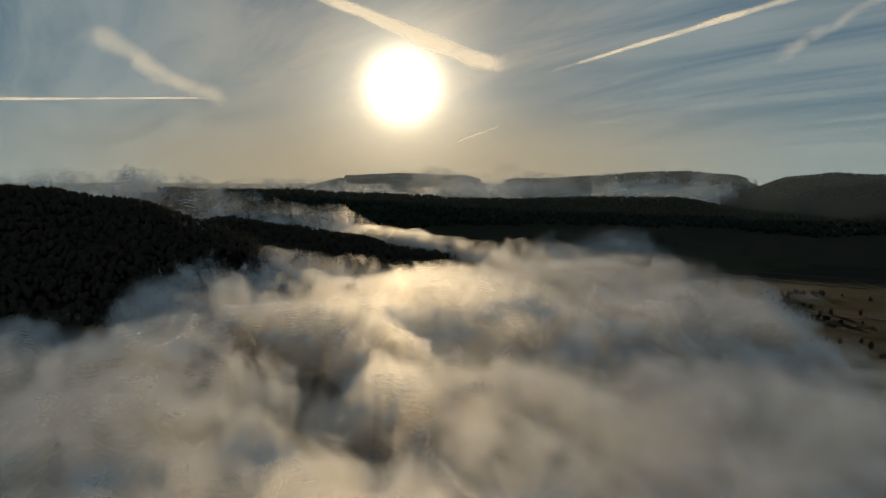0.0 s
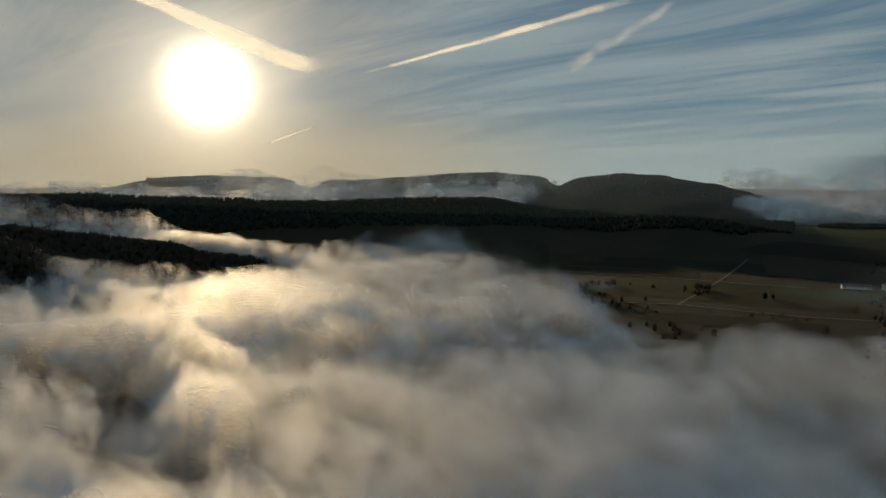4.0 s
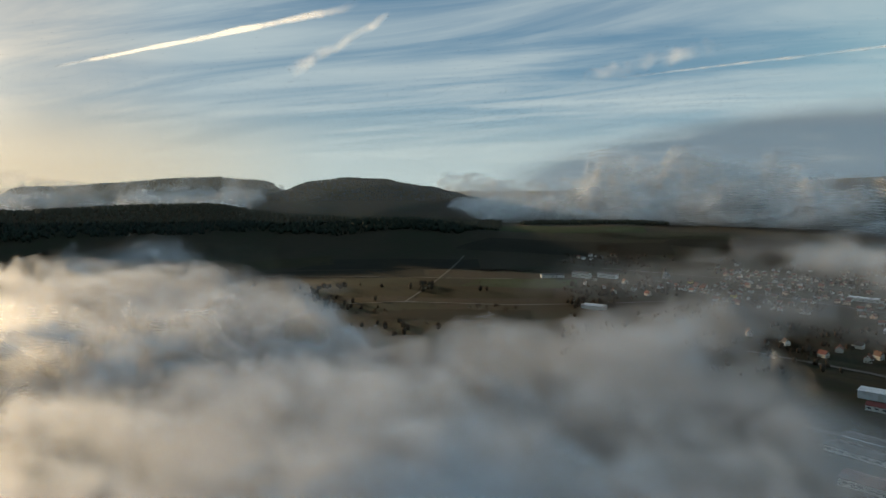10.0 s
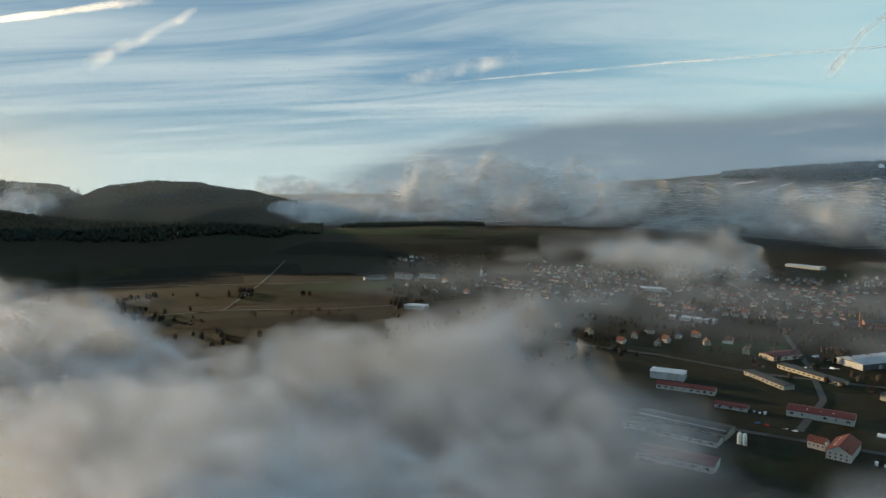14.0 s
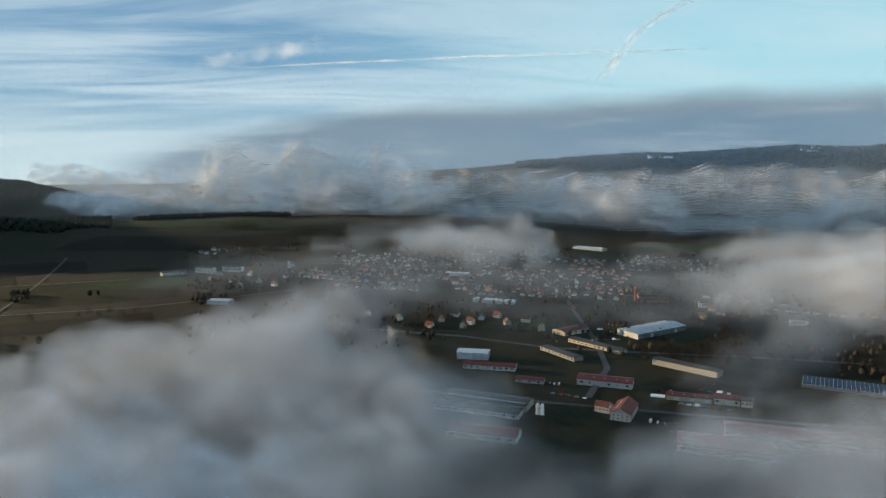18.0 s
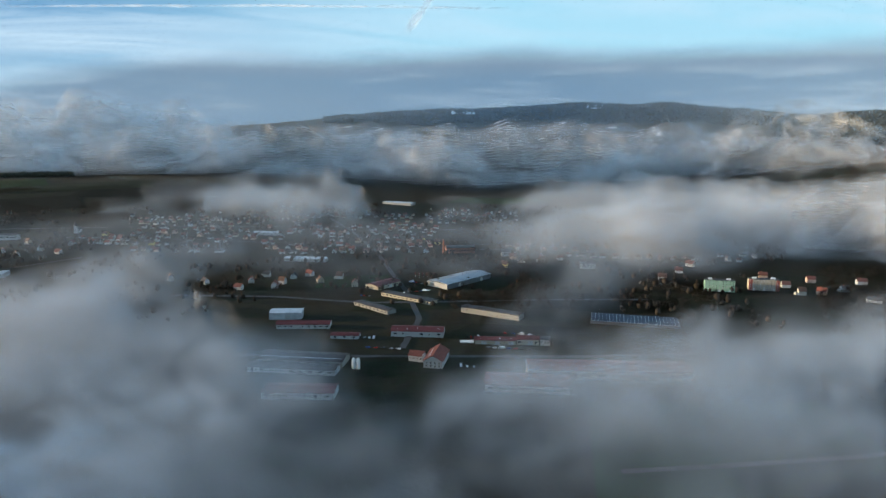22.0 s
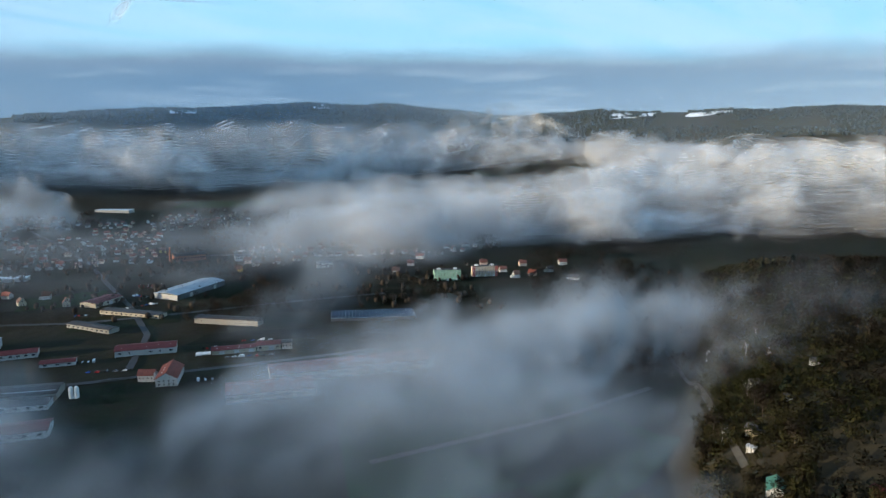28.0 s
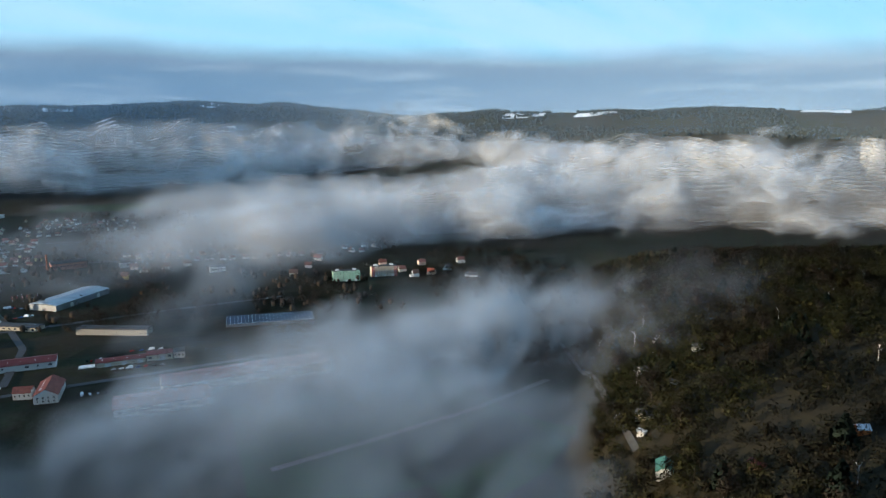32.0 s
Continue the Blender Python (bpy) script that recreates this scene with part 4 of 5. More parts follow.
FIELDS = [
    (26, 1420, 420, 150, -35, M_F_OCHRE, "strip of yellow-brown stubble"), (31, 1500, 330, 120, -38, M_F_PALE, "strip of dry pale grass"), (24, 1650, 500, 110, -30, M_F_BROWN, "dark ploughed field"),
    (18, 1850, 480, 140, -22, M_F_OCHRE, "pale stubble field below the wooded ridge"), (30, 1780, 450, 140, -34, M_F_BROWN, "dark ploughed field below the ridge"), (37, 1380, 300, 140, -44, M_F_OCHRE, "ochre stubble field beside the lane"),
    (40.5, 1500, 240, 130, -45, M_F_GREEN, "green meadow strip near the village"), (35, 1150, 260, 90, -40, M_F_BROWN, "brown rough pasture"), (27, 1230, 280, 90, -30, M_F_PALE, "pale rough grass by the poplar"),
    (38, 2420, 420, 150, -40, M_F_GREEN, "bright green winter wheat on the rise"), (45, 2380, 440, 150, -46, M_F_GREEN, "green winter wheat on the rise"), (52, 2300, 420, 140, -54, M_F_PALE, "pale field edge on the rise"),
    (44, 2050, 600, 200, -46, M_F_BROWN, "dark ploughed slope above the village"), (57, 2200, 420, 180, -60, M_F_BROWN, "dark ploughed slope"), (84, 2080, 300, 160, -84, M_F_GREEN, "green field behind the town"),
    (105, 2860, 420, 120, -95, M_F_PALE, "pale field with a row of trees"), (97, 1900, 300, 160, -90, M_F_BROWN, "brown field in a gap of the fog"), (2, 1900, 420, 120, -5, M_F_PALE, "pale misty field"),
    (76, 870, 120, 60, -80, M_F_PALE, "rough grass beside the sheds"), (86, 760, 150, 36, -88, M_F_BROWN, "dull grass between the sheds"), (72, 1010, 110, 70, -70, M_F_GREEN, "mown sports ground"), (93, 900, 170, 90, -90, M_F_BROWN, "scrubby waste ground"),
    (115.5, 3280, 200, 90, -115, M_SNOW, "thin snow on a plateau field"), (121, 3255, 190, 70, -118, M_SNOW, "thin snow patch by the wood"), (111, 3250, 260, 110, -112, M_F_OCHRE, "ochre field on the plateau"),
    (81.0, 4424, 150, 120, -82, M_SNOW, "snow field on the far highland"), (91.4, 4440, 130, 120, -92, M_SNOW, "snow field high on the far hill"), (137, 3240, 180, 80, -135, M_SNOW, "far strip of snow"),
    (103, 500, 220, 180, -80, M_F_GREEN, "green pasture under the fog"), (112, 470, 140, 110, -60, M_F_GREEN, "green pasture at the foot of the hill"),
]
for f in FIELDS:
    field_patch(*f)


def road(pts, width, mat, label):
    P = np.array([at(*p) for p in pts])
    D = np.gradient(P, axis=0)
    Nn = np.stack([-D[:, 1], D[:, 0]], -1) / np.hypot(D[:, 0], D[:, 1])[:, None] * width / 2
    L = np.hypot(*np.diff(P, axis=0).T).sum()
    return drape("road", (P + Nn).tolist(), (P - Nn).tolist(), max(8, int(L / 12)), 3, 0.9, mat, label, "road")


ROADS = [
    ([(31.2, 1272), (33.2, 1460), (34.8, 1691), (36, 1900)], 4.5, M_TRACK, "pale lane running up to the fields"),
    ([(20, 1260), (31.2, 1272), (40, 1240), (46, 1270), (52, 1330)], 6, M_ASPHALT, "country road towards the village"),
    ([(6, 1780), (16, 1700), (28, 1600), (40, 1560)], 5, M_TRACK, "field track along the meadows"),
    ([(58, 980), (66, 930), (73, 880), (80, 880), (88, 900), (96, 930)], 8, M_ASPHALT, "asphalt road past the works"),
    ([(76, 690), (77.5, 800), (76.5, 930), (75, 1090), (74, 1250), (72, 1500), (70, 1750)], 7, M_ASPHALT, "asphalt street into the town"),
    ([(62, 700), (72, 670), (82, 665), (92, 680), (100, 720)], 7, M_ASPHALT, "works road along the halls"),
    ([(50, 1600), (60, 1450), (70, 1330), (80, 1270), (90, 1260), (100, 1250)], 7, M_ASPHALT, "main street of the town"),
    ([(47, 1750), (58, 1650), (70, 1560), (82, 1500), (94, 1480)], 6, M_ASPHALT, "street between the houses"),
    ([(94.6, 447), (103, 480), (111.9, 537), (118, 610)], 6, M_TRACK, "pale track across the pasture"),
    ([(125.5, 420), (123.2, 500), (121.4, 610), (119, 720)], 4, M_TRACK, "narrow lane at the foot of the hill"),
]
for rd in ROADS:
    road(*rd)


# ---- woods ----
def crown_base(seed, flakes, kind):
    """A unit crown as loose triangles: twiggy lobes for broadleaved trees, tiers for conifers."""
    g = np.random.RandomState(seed)
    if kind == "cone":
        t = g.rand(flakes) ** 0.7
        a = g.rand(flakes) * 2 * math.pi
        rad = (1 - t) * (0.75 + 0.25 * g.rand(flakes)) * 0.36 + 0.02
        c = np.stack([rad * np.cos(a), rad * np.sin(a), 0.08 + 0.92 * t], -1)
        size = 0.055 + 0.11 * (1 - t)
    else:
        lobes = g.randn(7, 3) * [0.2, 0.2, 0.14] + [0, 0, 0.62]
        pick = g.randint(0, 7, flakes)
        v = g.randn(flakes, 3)
        v /= np.linalg.norm(v, axis=1)[:, None]
        c = lobes[pick] + v * (0.10 + 0.16 * g.rand(flakes) ** 0.5)[:, None] * [1, 1, 0.95]
        if kind == "poplar":
            c[:, :2] *= 0.32
            c[:, 2] = 0.12 + 0.86 * (c[:, 2] - c[:, 2].min()) / np.ptp(c[:, 2])
        size = np.full(flakes, (0.050 if flakes < 200 else 0.030) if kind != "poplar" else 0.05)
    n = g.randn(flakes, 3)
    n /= np.linalg.norm(n, axis=1)[:, None]
    w = np.cross(n, g.randn(flakes, 3))
    w /= np.linalg.norm(w, axis=1)[:, None]
    u = np.cross(n, w)
    s = size[:, None] * (0.7 + 0.7 * g.rand(flakes, 1))
    if kind == "cone":
        w[:, 2] -= 0.5
    V = np.stack([c + s * w, c - 0.5 * s * w + 0.8 * s * u, c - 0.5 * s * w - 0.8 * s * u], 1).reshape(-1, 3)
    F = np.arange(flakes * 3).reshape(-1, 3)
    return V, F


def lump_base(seed):
    """A small uneven crown of twenty faces."""
    g = np.random.RandomState(seed)
    bm = bmesh.new()
    bmesh.ops.create_icosphere(bm, subdivisions=1, radius=0.5)
    V = np.array([v.co[:] for v in bm.verts])
    F = np.array([[v.index for v in f.verts] for f in bm.faces])
    bm.free()
    V = V * (0.72 + 0.55 * g.rand(len(V), 1)) * [0.85, 0.85, 1.0] + [0, 0, 0.5]
    return V, F


def spike_base(seed):
    g = np.random.RandomState(seed)
    n = 6
    V, F = [], []
    for z0, z1, r in ((0.05, 0.55, 0.26), (0.35, 0.8, 0.2), (0.62, 1.0, 0.13)):
        k = len(V)
        for i in range(n):
            a = i * 2 * math.pi / n + g.rand()
            q = r * (0.7 + 0.6 * g.rand())
            V.append((q * math.cos(a), q * math.sin(a), z0 + 0.05 * g.rand()))
        V.append((0, 0, z1))
        F += [(k + i, k + (i + 1) % n, k + n) for i in range(n)]
    return np.array(V), np.array(F)


def tri_mesh(name, V, F, mat, normals=None):
    me = bpy.data.meshes.new(name)
    me.vertices.add(len(V))
    me.vertices.foreach_set("co", np.ascontiguousarray(V, dtype=np.float32).ravel())
    me.loops.add(F.size)
    me.loops.foreach_set("vertex_index", np.ascontiguousarray(F, dtype=np.int32).ravel())
    me.polygons.add(len(F))
    me.polygons.foreach_set("loop_start", np.arange(0, F.size, 3))
    me.update(calc_edges=True)
    if normals is not None:
        me.polygons.foreach_set("use_smooth", np.ones(len(F), bool))
        me.normals_split_custom_set_from_vertices(normals.astype(np.float32))
    me.materials.append(mat)
    return me


def outward(V):
    """Normals that point out of a crown, so that loose leaves shade as one round mass."""
    n = V - np.array([0, 0, 0.42])
    n = n / (np.linalg.norm(n, axis=1)[:, None] + 1e-6) + np.array([0, 0, 0.25]) + np.random.RandomState(5).randn(*V.shape) * 0.12
    return n / np.linalg.norm(n, axis=1)[:, None]


def scatter(name, label, pts, bases, lo, hi, mat, seed, wide=0.75):
    """A wood: many crowns joined into one mesh."""
    g = np.random.RandomState(seed)
    P = np.array(pts)
    if not len(P):
        return
    Z = height(P[:, 0], P[:, 1])
    which = g.randint(0, len(bases), len(P))
    VV, FF, NN, off = [], [], [], 0
    for b, (V, F) in enumerate(bases):
        k = np.where(which == b)[0]
        if not len(k):
            continue
        h = (lo + (hi - lo) * g.rand(len(k)))[:, None]
        a = g.rand(len(k)) * 6.283
        c, s = np.cos(a)[:, None], np.sin(a)[:, None]
        wd = h * wide * (0.8 + 0.5 * g.rand(len(k), 1))
        X = (V[None, :, 0] * c - V[None, :, 1] * s) * wd + P[k, 0:1]
        Y = (V[None, :, 0] * s + V[None, :, 1] * c) * wd + P[k, 1:2]
        H = V[None, :, 2] * h + Z[k][:, None] - 0.6
        VV.append(np.stack([X, Y, H], -1).reshape(-1, 3))
        q = outward(V)
        NN.append(np.stack([q[None, :, 0] * c - q[None, :, 1] * s, q[None, :, 0] * s + q[None, :, 1] * c, q[None, :, 2] + 0 * c], -1).reshape(-1, 3))
        FF.append((F[None] + (np.arange(len(k)) * len(V))[:, None, None] + off).reshape(-1, 3))
        off += len(k) * len(V)
    ob = new(name, tri_mesh(name, np.concatenate(VV), np.concatenate(FF), mat, np.concatenate(NN)))
    return tagged(ob, label, "woods", kind="stuff")


def sample(n, b0, b1, r0, r1, keep, seed):
    g = np.random.RandomState(seed)
    b = np.radians(b0 + (b1 - b0) * g.rand(n))
    r = np.sqrt(r0 ** 2 + (r1 ** 2 - r0 ** 2) * g.rand(n))
    x, y = r * np.sin(b), r * np.cos(b)
    k = keep(x, y)
    return np.stack([x[k], y[k]], -1)


LUMPS = [lump_base(s) for s in range(6)]
SPIKES = [spike_base(s) for s in range(4)]
FLAKES = [crown_base(s, 130, "round") for s in range(5)]
CONES = [crown_base(s, 110, "cone") for s in range(3)]
H = height
scatter("woods_on_hill", "dark leafless woods covering a steep hillside", sample(14500, -48, 2, 880, 1750, lambda x, y: H(x, y) > 10 + 30 * fbm(x, y, 140, 3, 3), 1), LUMPS, 9, 17, M_WOODS, 1)
scatter("woods_on_spur", "dark mixed woods along a low spur", sample(1500, -18, 0, 1350, 1800, lambda x, y: H(x, y) > 34 + 50 * fbm(x, y, 120, 3, 4), 2), LUMPS + SPIKES, 8, 16, M_WOODS, 2)
scatter("valley_trees", "scattered dark trees on the misty valley floor", sample(900, -12, 40, 950, 1500, lambda x, y: (fbm(x, y, 110, 3, 8) > 0.62) & (H(x, y) < 40), 3), LUMPS, 7, 14, M_WOODS, 3)
scatter("ridge_woods", "dark conifer woods along a long low ridge", sample(13000, -24, 39, 2150, 2800, lambda x, y: H(x, y) > 22 + 40 * fbm(x, y, 240, 3, 5), 4), LUMPS + SPIKES + SPIKES, 11, 20, M_CONIFER, 4, 0.8)
scatter("round_hill_woods", "woods on a broad round hill", sample(6000, 19, 39, 3250, 3900, lambda x, y: H(x, y) > 95 + 30 * fbm(x, y, 200, 3, 6), 5), LUMPS, 7, 12, M_WOODS_HAZED, 5, 0.95)
scatter("far_hill_woods", "woods on the far hill crest", sample(5000, -10, 21, 4050, 4700, lambda x, y: H(x, y) > 150, 6), LUMPS, 12, 18, M_WOODS_HAZED, 6, 1.1)
scatter("rise_woods", "dark strip of conifers across the fields", sample(900, 36, 52, 2560, 2680, lambda x, y: fbm(x, y, 200, 2, 12) > 0.35, 7), SPIKES + LUMPS, 10, 17, M_CONIFER, 7, 0.9)
scatter("highland_woods", "dark woods on the far highland", sample(8000, 70, 108, 4000, 4800, lambda x, y: H(x, y) > 190 + 70 * fbm(x, y, 300, 3, 13), 8), LUMPS + SPIKES, 12, 20, M_WOODS_HAZED, 8, 1.3)
scatter("plateau_woods", "brown mixed woods along the plateau edge", sample(9000, 104, 150, 2950, 3700, lambda x, y: (H(x, y) > 150) & ((fbm(x, y, 260, 3, 14) > 0.47) | (H(x, y) < 215)), 9), LUMPS + LUMPS + SPIKES, 9, 15, M_WOODS_HAZED, 9, 0.95)
scatter("town_trees", "bare and dark garden trees between the houses", sample(4600, 44, 106, 850, 1950, lambda x, y: fbm(x, y, 90, 3, 15) > 0.52, 10), LUMPS + FLAKES[:2], 5, 11, M_TWIG, 10, 0.8)
scatter("park_trees", "leafless trees crowding the waste ground", sample(700, 80, 101, 830, 1130, lambda x, y: (fbm(x, y, 120, 3, 16) > 0.44) & (np.hypot(x - 980, y - 150) > 75) & (np.hypot(x - 990, y + 225) > 75) & (np.hypot(x - 815, y + 72) > 65), 11), FLAKES, 9, 15, M_TWIG, 11, 0.8)
row = [at(b, 2930 + 12 * math.sin(b * 7)) for b in np.arange(97.5, 107, 0.28)]
scatter("field_hedge", "row of bare trees along a field edge", row, LUMPS, 9, 16, M_WOODS, 12, 0.8)
scatter("hill_foot_woods", "thin misty woods at the foot of the hill", sample(1500, 108, 140, 640, 1250, lambda x, y: fbm(x, y, 150, 3, 17) > 0.42, 13), FLAKES, 8, 15, M_TWIG, 13, 0.8)
OPEN = lambda x, y: (fbm(x, y, 95, 3, 19) + 0.12 * np.sin((x * HILL_U[0] + y * HILL_U[1] + 14 * fbm(x, y, 120, 2, 37)) / 4.6) > 0.17) & ((x * HILL_N[0] + y * HILL_N[1]) > 6)
scatter("hillside_woods", "olive and brown autumn woods on the near slope", sample(7500, 118, 150, 250, 1100, lambda x, y: OPEN(x, y) & (fbm(x, y, 90, 3, 23) > 0.47), 14), FLAKES, 7, 12, M_OLIVE, 14, 1.0)
scatter("hillside_thicket", "rusty leafless thicket on the near slope", sample(7000, 118, 150, 250, 1100, lambda x, y: OPEN(x, y) & (fbm(x, y, 90, 3, 23) <= 0.47), 15), FLAKES, 6, 11, M_RUST, 15, 1.0)

scatter("hilltop_woods", "brown leafless woods over the top of the near hill", sample(4200, 110, 150, 1020, 1750, lambda x, y: (H(x, y) > 14) & (x * HILL_N[0] + y * HILL_N[1] > 20), 16), LUMPS, 8, 13, M_RUST, 16, 0.85)


# ---- single trees ----
def make_tree(kind, label, h, mat, bark, seed, flakes=900):
    e = thing("tree", label, "tree", "trees on the slope")
    g = random.Random(seed)
    bm = bmesh.new()
    top = h * (0.95 if kind in ("cone", "poplar") else 0.62)
    bm_cyl(bm, 0, 0, -1.0, top, h * 0.022, h * 0.006, 7)
    if kind != "cone":
        for i in range(9):
            z0 = top * g.uniform(0.4, 0.95)
            a, ln = g.uniform(0, 6.28), h * g.uniform(0.18, 0.32) * (0.45 if kind == "poplar" else 1)
            tip = Vector((math.cos(a) * ln * 0.8, math.sin(a) * ln * 0.8, z0 + ln * 0.75))
            base = Vector((0, 0, z0))
            w = h * 0.007
            q = [bm.verts.new(base + Vector((w * math.cos(k * 2.094), w * math.sin(k * 2.094), 0))) for k in range(3)]
            p = bm.verts.new(tip)
            for k in range(3):
                bm.faces.new((q[k], q[(k + 1) % 3], p))
    part("trunk", bm, bark, e)
    V, F = crown_base(seed, flakes, kind)
    wide = 0.85 if kind == "round" else 1.0
    c = new("crown", tri_mesh("crown", V * [h * wide, h * wide, h], F, mat, outward(V)))
    c.parent = e
    return e


TREES = [
    make_tree("round", "olive-brown broadleaved tree on the slope", 11, M_OLIVE, M_BARK, 101), make_tree("round", "rust-brown tree with thinning leaves", 10, M_RUST, M_BARK, 102),
    make_tree("round", "leafless tree with fine grey-brown twigs", 12, M_TWIG, M_BARK, 103), make_tree("cone", "dark green spruce on the slope", 14, M_CONIFER, M_BARK, 104, 520),
    make_tree("round", "white-stemmed birch with bare twigs", 13, M_TWIG, M_BIRCH, 105, 240), make_tree("round", "low olive bush on the slope", 6, M_OLIVE, M_BARK, 106),
]
g = random.Random(11)
done = set()
count = 0
while count < 270:
    b, r = g.uniform(119, 146), g.uniform(270, 700) if g.random() < 0.7 else g.uniform(500, 1000)
    x, y = at(b, r)
    if x * HILL_N[0] + y * HILL_N[1] < 8 or float(fbm(np.array([x]), np.array([y]), 95, 3, 19)[0]) < 0.30:
        continue
    if any(math.hypot(x - q[0], y - q[1]) < 12 for q in HUTS):
        continue
    k = g.choice((0, 0, 0, 1, 1, 2, 2, 3, 4, 5, 5))
    m = pose(x, y, z_at(x, y), 0, 0, g.uniform(0, 360)) @ Matrix.Scale(g.uniform(0.8, 1.4), 4)
    if k in done:
        o = copy_thing(TREES[k], pose(0, 0, 0))
        o.matrix_basis = m
    else:
        done.add(k)
        TREES[k].matrix_basis = m
    count += 1

poplar = make_tree("poplar", "tall narrow dark poplar standing alone in the meadow", 24, M_WOODS, M_BARK, 120, 500)
poplar.matrix_basis = pose(467, 1085, z_at(467, 1085))
del poplar["group"]
small = make_tree("round", "small dark round tree beside the poplar", 10, M_WOODS, M_BARK, 121, 400)
for i, (b, r, s) in enumerate(((27.2, 1135, 1.2), (28.0, 1150, 1.0), (28.8, 1140, 1.3), (29.6, 1150, 1.1), (21.2, 1230, 0.9), (36.5, 1180, 1.2), (37.2, 1190, 1.4), (37.9, 1170, 1.3), (38.6, 1185, 1.5), (39.4, 1160, 1.3), (40.2, 1180, 1.2), (33.0, 1060, 0.8))):
    m = pose(*at(b, r), z_at(*at(b, r)), 0, 0, i * 77) @ Matrix.Scale(s, 4)
    o = small if i == 0 else copy_thing(small, pose(0, 0, 0))
    o.matrix_basis = m


# ---- vehicles ----
def make_car(label, paint, L=4.4, W=1.8, H=1.45, van=False):
    e = thing("van" if van else "car", label, "van" if van else "car", "parked vehicles")
    bm = bmesh.new()
    if van:
        bm_prism(bm, [(-L / 2, 0.35), (L / 2, 0.35), (L / 2, 1.0), (L / 2 - 0.8, 1.2), (L / 2 - 1.5, H), (-L / 2, H)], -W / 2, W / 2)
    else:
        bm_prism(bm, [(-L / 2, 0.3), (L / 2, 0.3), (L / 2, 0.75), (L / 2 - 1.1, 0.9), (L / 2 - 1.8, H), (-L / 2 + 0.7, H), (-L / 2 + 0.1, 0.95), (-L / 2, 0.9)], -W / 2, W / 2)
    bmesh.ops.rotate(bm, verts=bm.verts, matrix=Matrix.Rotation(math.pi / 2, 3, "X"))
    part("body", bm, paint, e)
    bm = bmesh.new()
    bm_box(bm, -0.25 if not van else L / 2 - 1.6, 0, H - 0.32, L * 0.42 if not van else 1.0, W + 0.03, 0.34)
    part("side_windows", bm, M_GLASS, e)
    for sx in (-1, 1):
        for sy in (-1, 1):
            bm = bmesh.new()
            bm_cyl(bm, 0, 0, -0.1, 0.1, 0.32, 0.32, 10)
            part("wheel", bm, M_TYRE, e, where=pose(sx * L * 0.31, sy * (W / 2 - 0.06), 0.32, 90))
    return e


CARS = [make_car("parked white car on the asphalt", M_CARS[0]), make_car("parked silver car on the asphalt", M_CARS[1]), make_car("parked black car on the asphalt", M_CARS[2]), make_car("parked red car on the asphalt", M_CARS[3]),
        make_car("parked blue car on the asphalt", M_CARS[4]), make_car("parked white delivery van", M_CARS[0], 6.2, 2.1, 2.6, True)]
spots = [(905 + 3.0 * i, 222 - 5 * i, 60) for i in range(7)] + [(962 + 2 * i, 210 + 4 * i, 150) for i in range(6)] + [(690, 40 + 7 * i, 95) for i in range(7)] + [(722, 108 - 4 * i, 5) for i in range(4)]
spots += [(668, 170 + 8 * i, 80) for i in range(5)] + [(630, 100 - 6 * i, 10) for i in range(4)] + [(742, 70 - 9 * i, 85) for i in range(4)] + [(878, 262 + 4 * i, 40) for i in range(4)] + [(700, 205 + 5 * i, 10) for i in range(4)]
for i, (x, y, a) in enumerate(spots):
    k = i % 6
    m = pose(x, y, z_at(x, y) + 0.05, 0, 0, a + g.uniform(-4, 4))
    if i < 6:
        CARS[k].matrix_basis = m
    else:
        copy_thing(CARS[k], m)

# a yard where stacked white boards lie, and three red banners on poles
stack = thing("board_stack", "stack of long white boards in the yard", "stack", where=pose(706, 106, z_at(706, 106), 0, 0, -83))
for i in range(5):
    bm = bmesh.new()
    bm_box(bm, 0, (i - 2) * 1.6, 0.5, 14, 1.3, 1.0)
    part("board_pack", bm, M_FRAME, stack)
for i in range(6):
    flag = thing("banner_pole", "tall pole with a dark red banner", "banner", "banners by the store", pose(1003 + i * 0.9, 228 - i * 5.5, z_at(1003, 228)))
    bm = bmesh.new()
    bm_cyl(bm, 0, 0, -0.3, 8, 0.09, 0.06, 6)
    part("pole", bm, M_ALU, flag)
    bm = bmesh.new()
    bm_box(bm, 0, 0.8, 5.6, 0.06, 1.4, 4.0)
    part("banner", bm, M_ROOF_RED, flag)


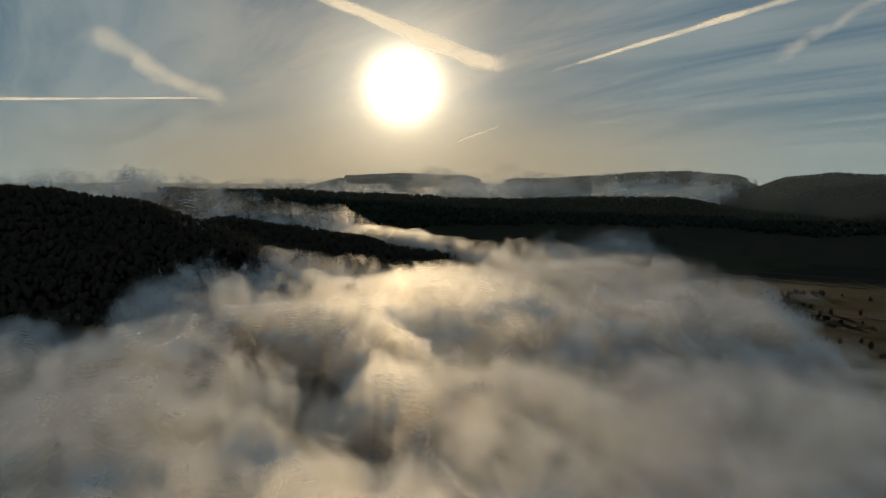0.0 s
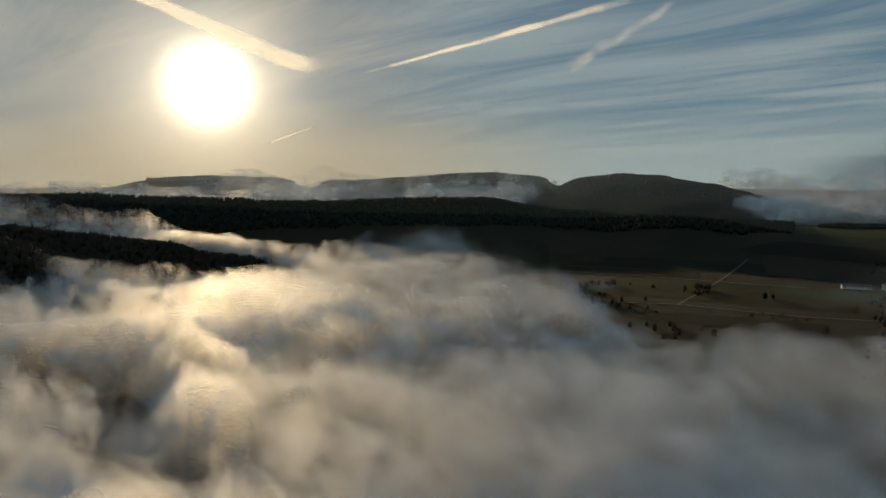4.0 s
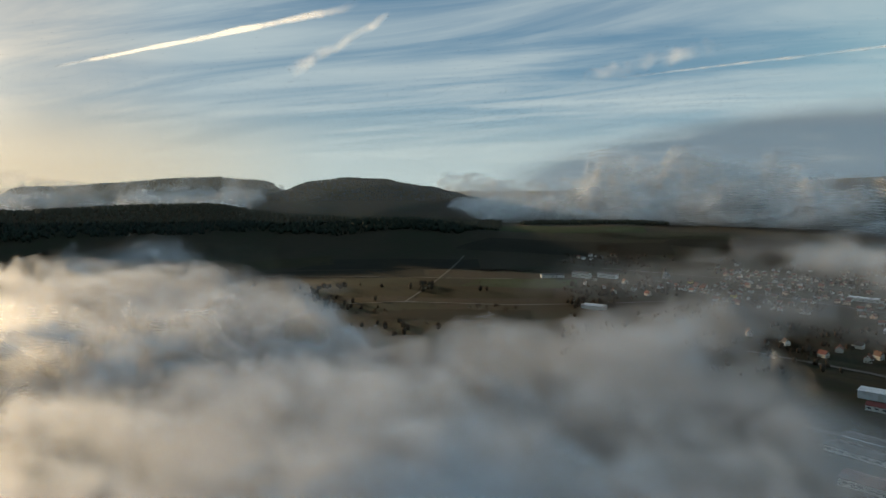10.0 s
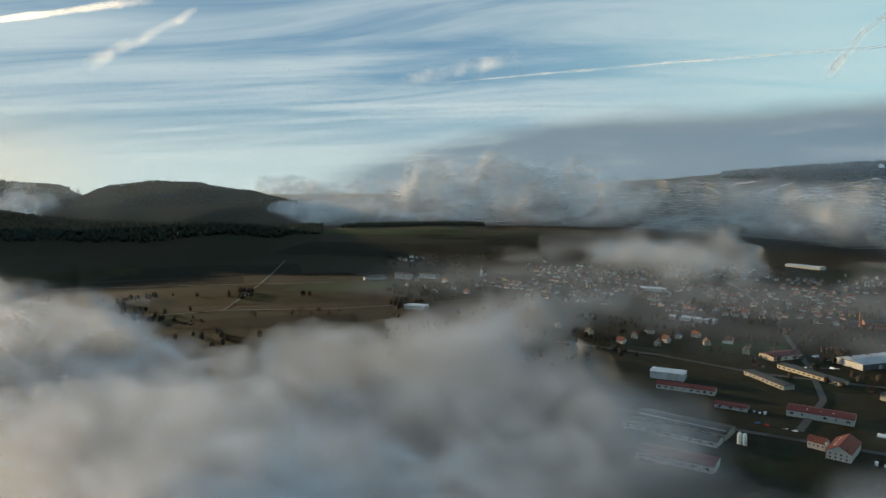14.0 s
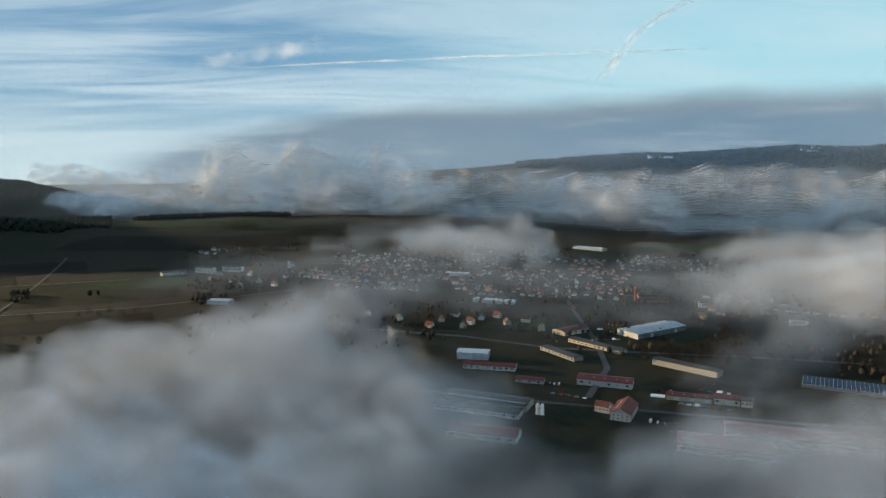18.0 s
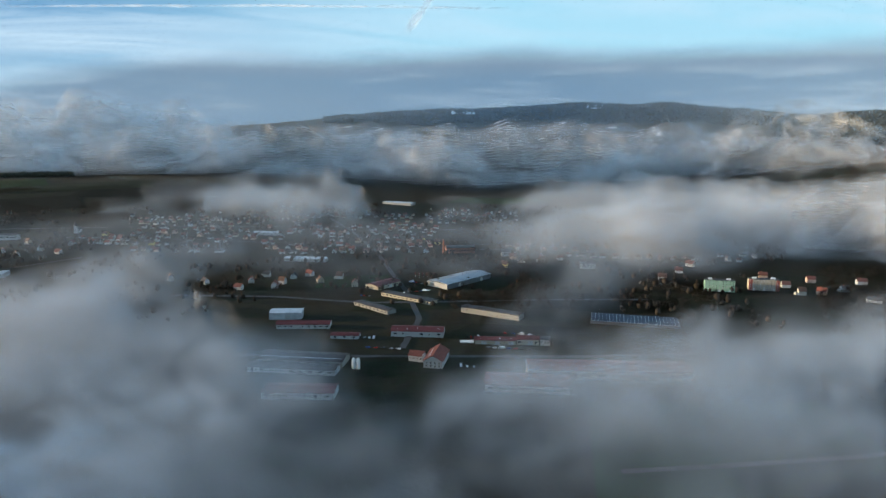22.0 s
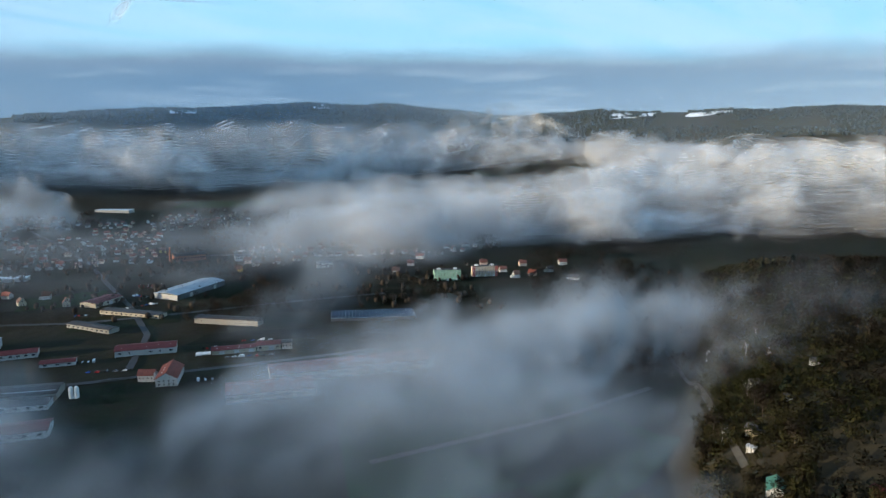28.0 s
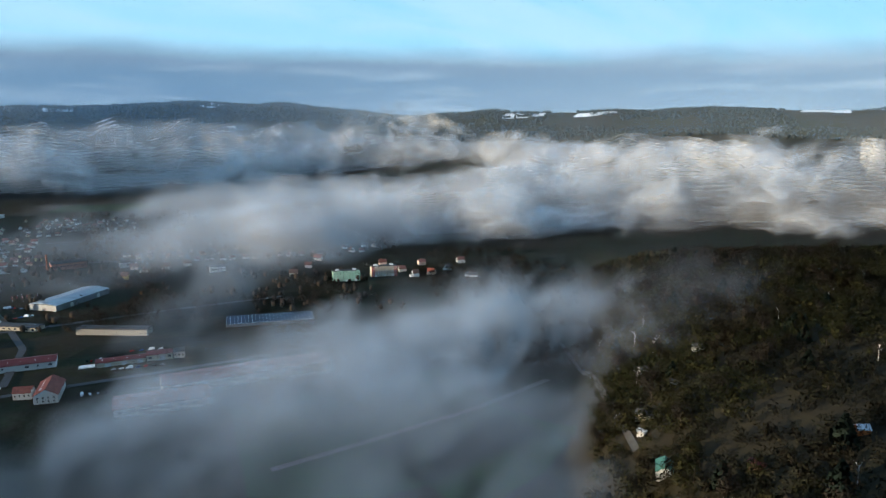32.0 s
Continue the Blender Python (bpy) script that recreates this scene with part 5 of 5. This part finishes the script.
# ---- contrails: soft ribbed tubes of ice far off ----
def contrail(label, pts, r0, r1, seed, dense=1.0, reach=4300):
    """pts: bearing and elevation along the trail."""
    n, m = 90, 16
    u = np.linspace(0, 1, n)
    k = np.linspace(0, 1, len(pts))
    b, e = np.radians(np.interp(u, k, [p[0] for p in pts])), np.radians(np.interp(u, k, [p[1] for p in pts]))
    for _ in range(12):
        b[1:-1], e[1:-1] = (b[:-2] + 2 * b[1:-1] + b[2:]) / 4, (e[:-2] + 2 * e[1:-1] + e[2:]) / 4
    C = np.stack([np.cos(e) * np.sin(b), np.cos(e) * np.cos(b), np.sin(e)], -1)
    T = np.gradient(C, axis=0)
    T /= np.linalg.norm(T, axis=1)[:, None]
    S = np.cross(C, T)
    rad = np.radians(r0 + (r1 - r0) * u) * (0.75 + 0.5 * fbm(u * 900, u * 0 + seed, 60, 4, seed)) * smooth(0, 0.04, u + 0.012) * smooth(0, 0.04, 1.012 - u)
    ph = np.linspace(0, 2 * math.pi, m, endpoint=False)
    mid = (fbm(u * 700, u * 0, 90, 3, seed + 3) - 0.5) * rad * 0.5
    P = C[:, None] + S[:, None] * ((rad[:, None] * np.cos(ph)) + mid[:, None])[..., None] + C[:, None] * (0.5 * rad[:, None] * np.sin(ph))[..., None]
    P = P * reach + np.array(EYE)
    fade = dense * (np.sin(ph) ** 2)[None, :] * (smooth(0, 0.22, u) * smooth(0, 0.22, 1 - u) * (0.55 + 0.75 * fbm(u * 900, u * 0 + 5, 120, 3, seed + 9)))[:, None]
    me = grid_mesh("contrail", P[..., 0].T, P[..., 1].T, P[..., 2].T, attrs={"fade": fade.T}, wrap=True)
    me.materials.append(M_TRAIL)
    return tagged(new("contrail", me), label, "contrail", "contrails")


contrail("broad bright white contrail curving down past the sun", [(-13, 13.6), (-11, 12.8), (-6, 11.1), (-2.9, 9.9), (1, 8.5), (3.4, 8.0)], 0.5, 0.9, 1, 1.3)
contrail("long narrow white contrail with a feathered edge", [(5.4, 7.5), (12.8, 9.5), (18, 10.8), (22.8, 12.0), (28, 13.2)], 0.13, 0.42, 2, 0.95)
contrail("wide fraying white contrail", [(21.8, 7.7), (25.3, 9.7), (28.8, 11.6), (31, 13.4)], 0.75, 0.28, 3, 0.36)
contrail("thin straight contrail low over the hills", [(-40, 4.3), (-33.8, 4.6), (-23, 5.2), (-19, 5.3)], 0.16, 0.06, 4, 0.9)
contrail("wide faint contrail spreading into cirrus", [(-30, 9.6), (-25.5, 8.4), (-23.3, 6.7), (-19.8, 5.5), (-19, 4.6)], 1.2, 0.7, 5, 0.42)
contrail("short thin contrail close to the horizon", [(-1.5, 2.1), (0.6, 2.9), (2.6, 3.6)], 0.07, 0.06, 6, 0.9)
contrail("thin long contrail fading along its length", [(46, 7.4), (56.5, 8.2), (66, 8.7), (77.9, 8.8), (88, 8.6)], 0.12, 0.14, 7, 0.55)
contrail("ragged white contrail standing above the cloud bank", [(75.6, 6.0), (77.5, 8.2), (79.1, 10.2), (81.4, 11.5), (84, 12.6)], 0.45, 0.3, 8, 0.75)
contrail("faint broad contrail fanning out", [(44, 7.6), (48, 8.1), (52, 9.0), (56.4, 9.8)], 0.7, 0.9, 9, 0.3)
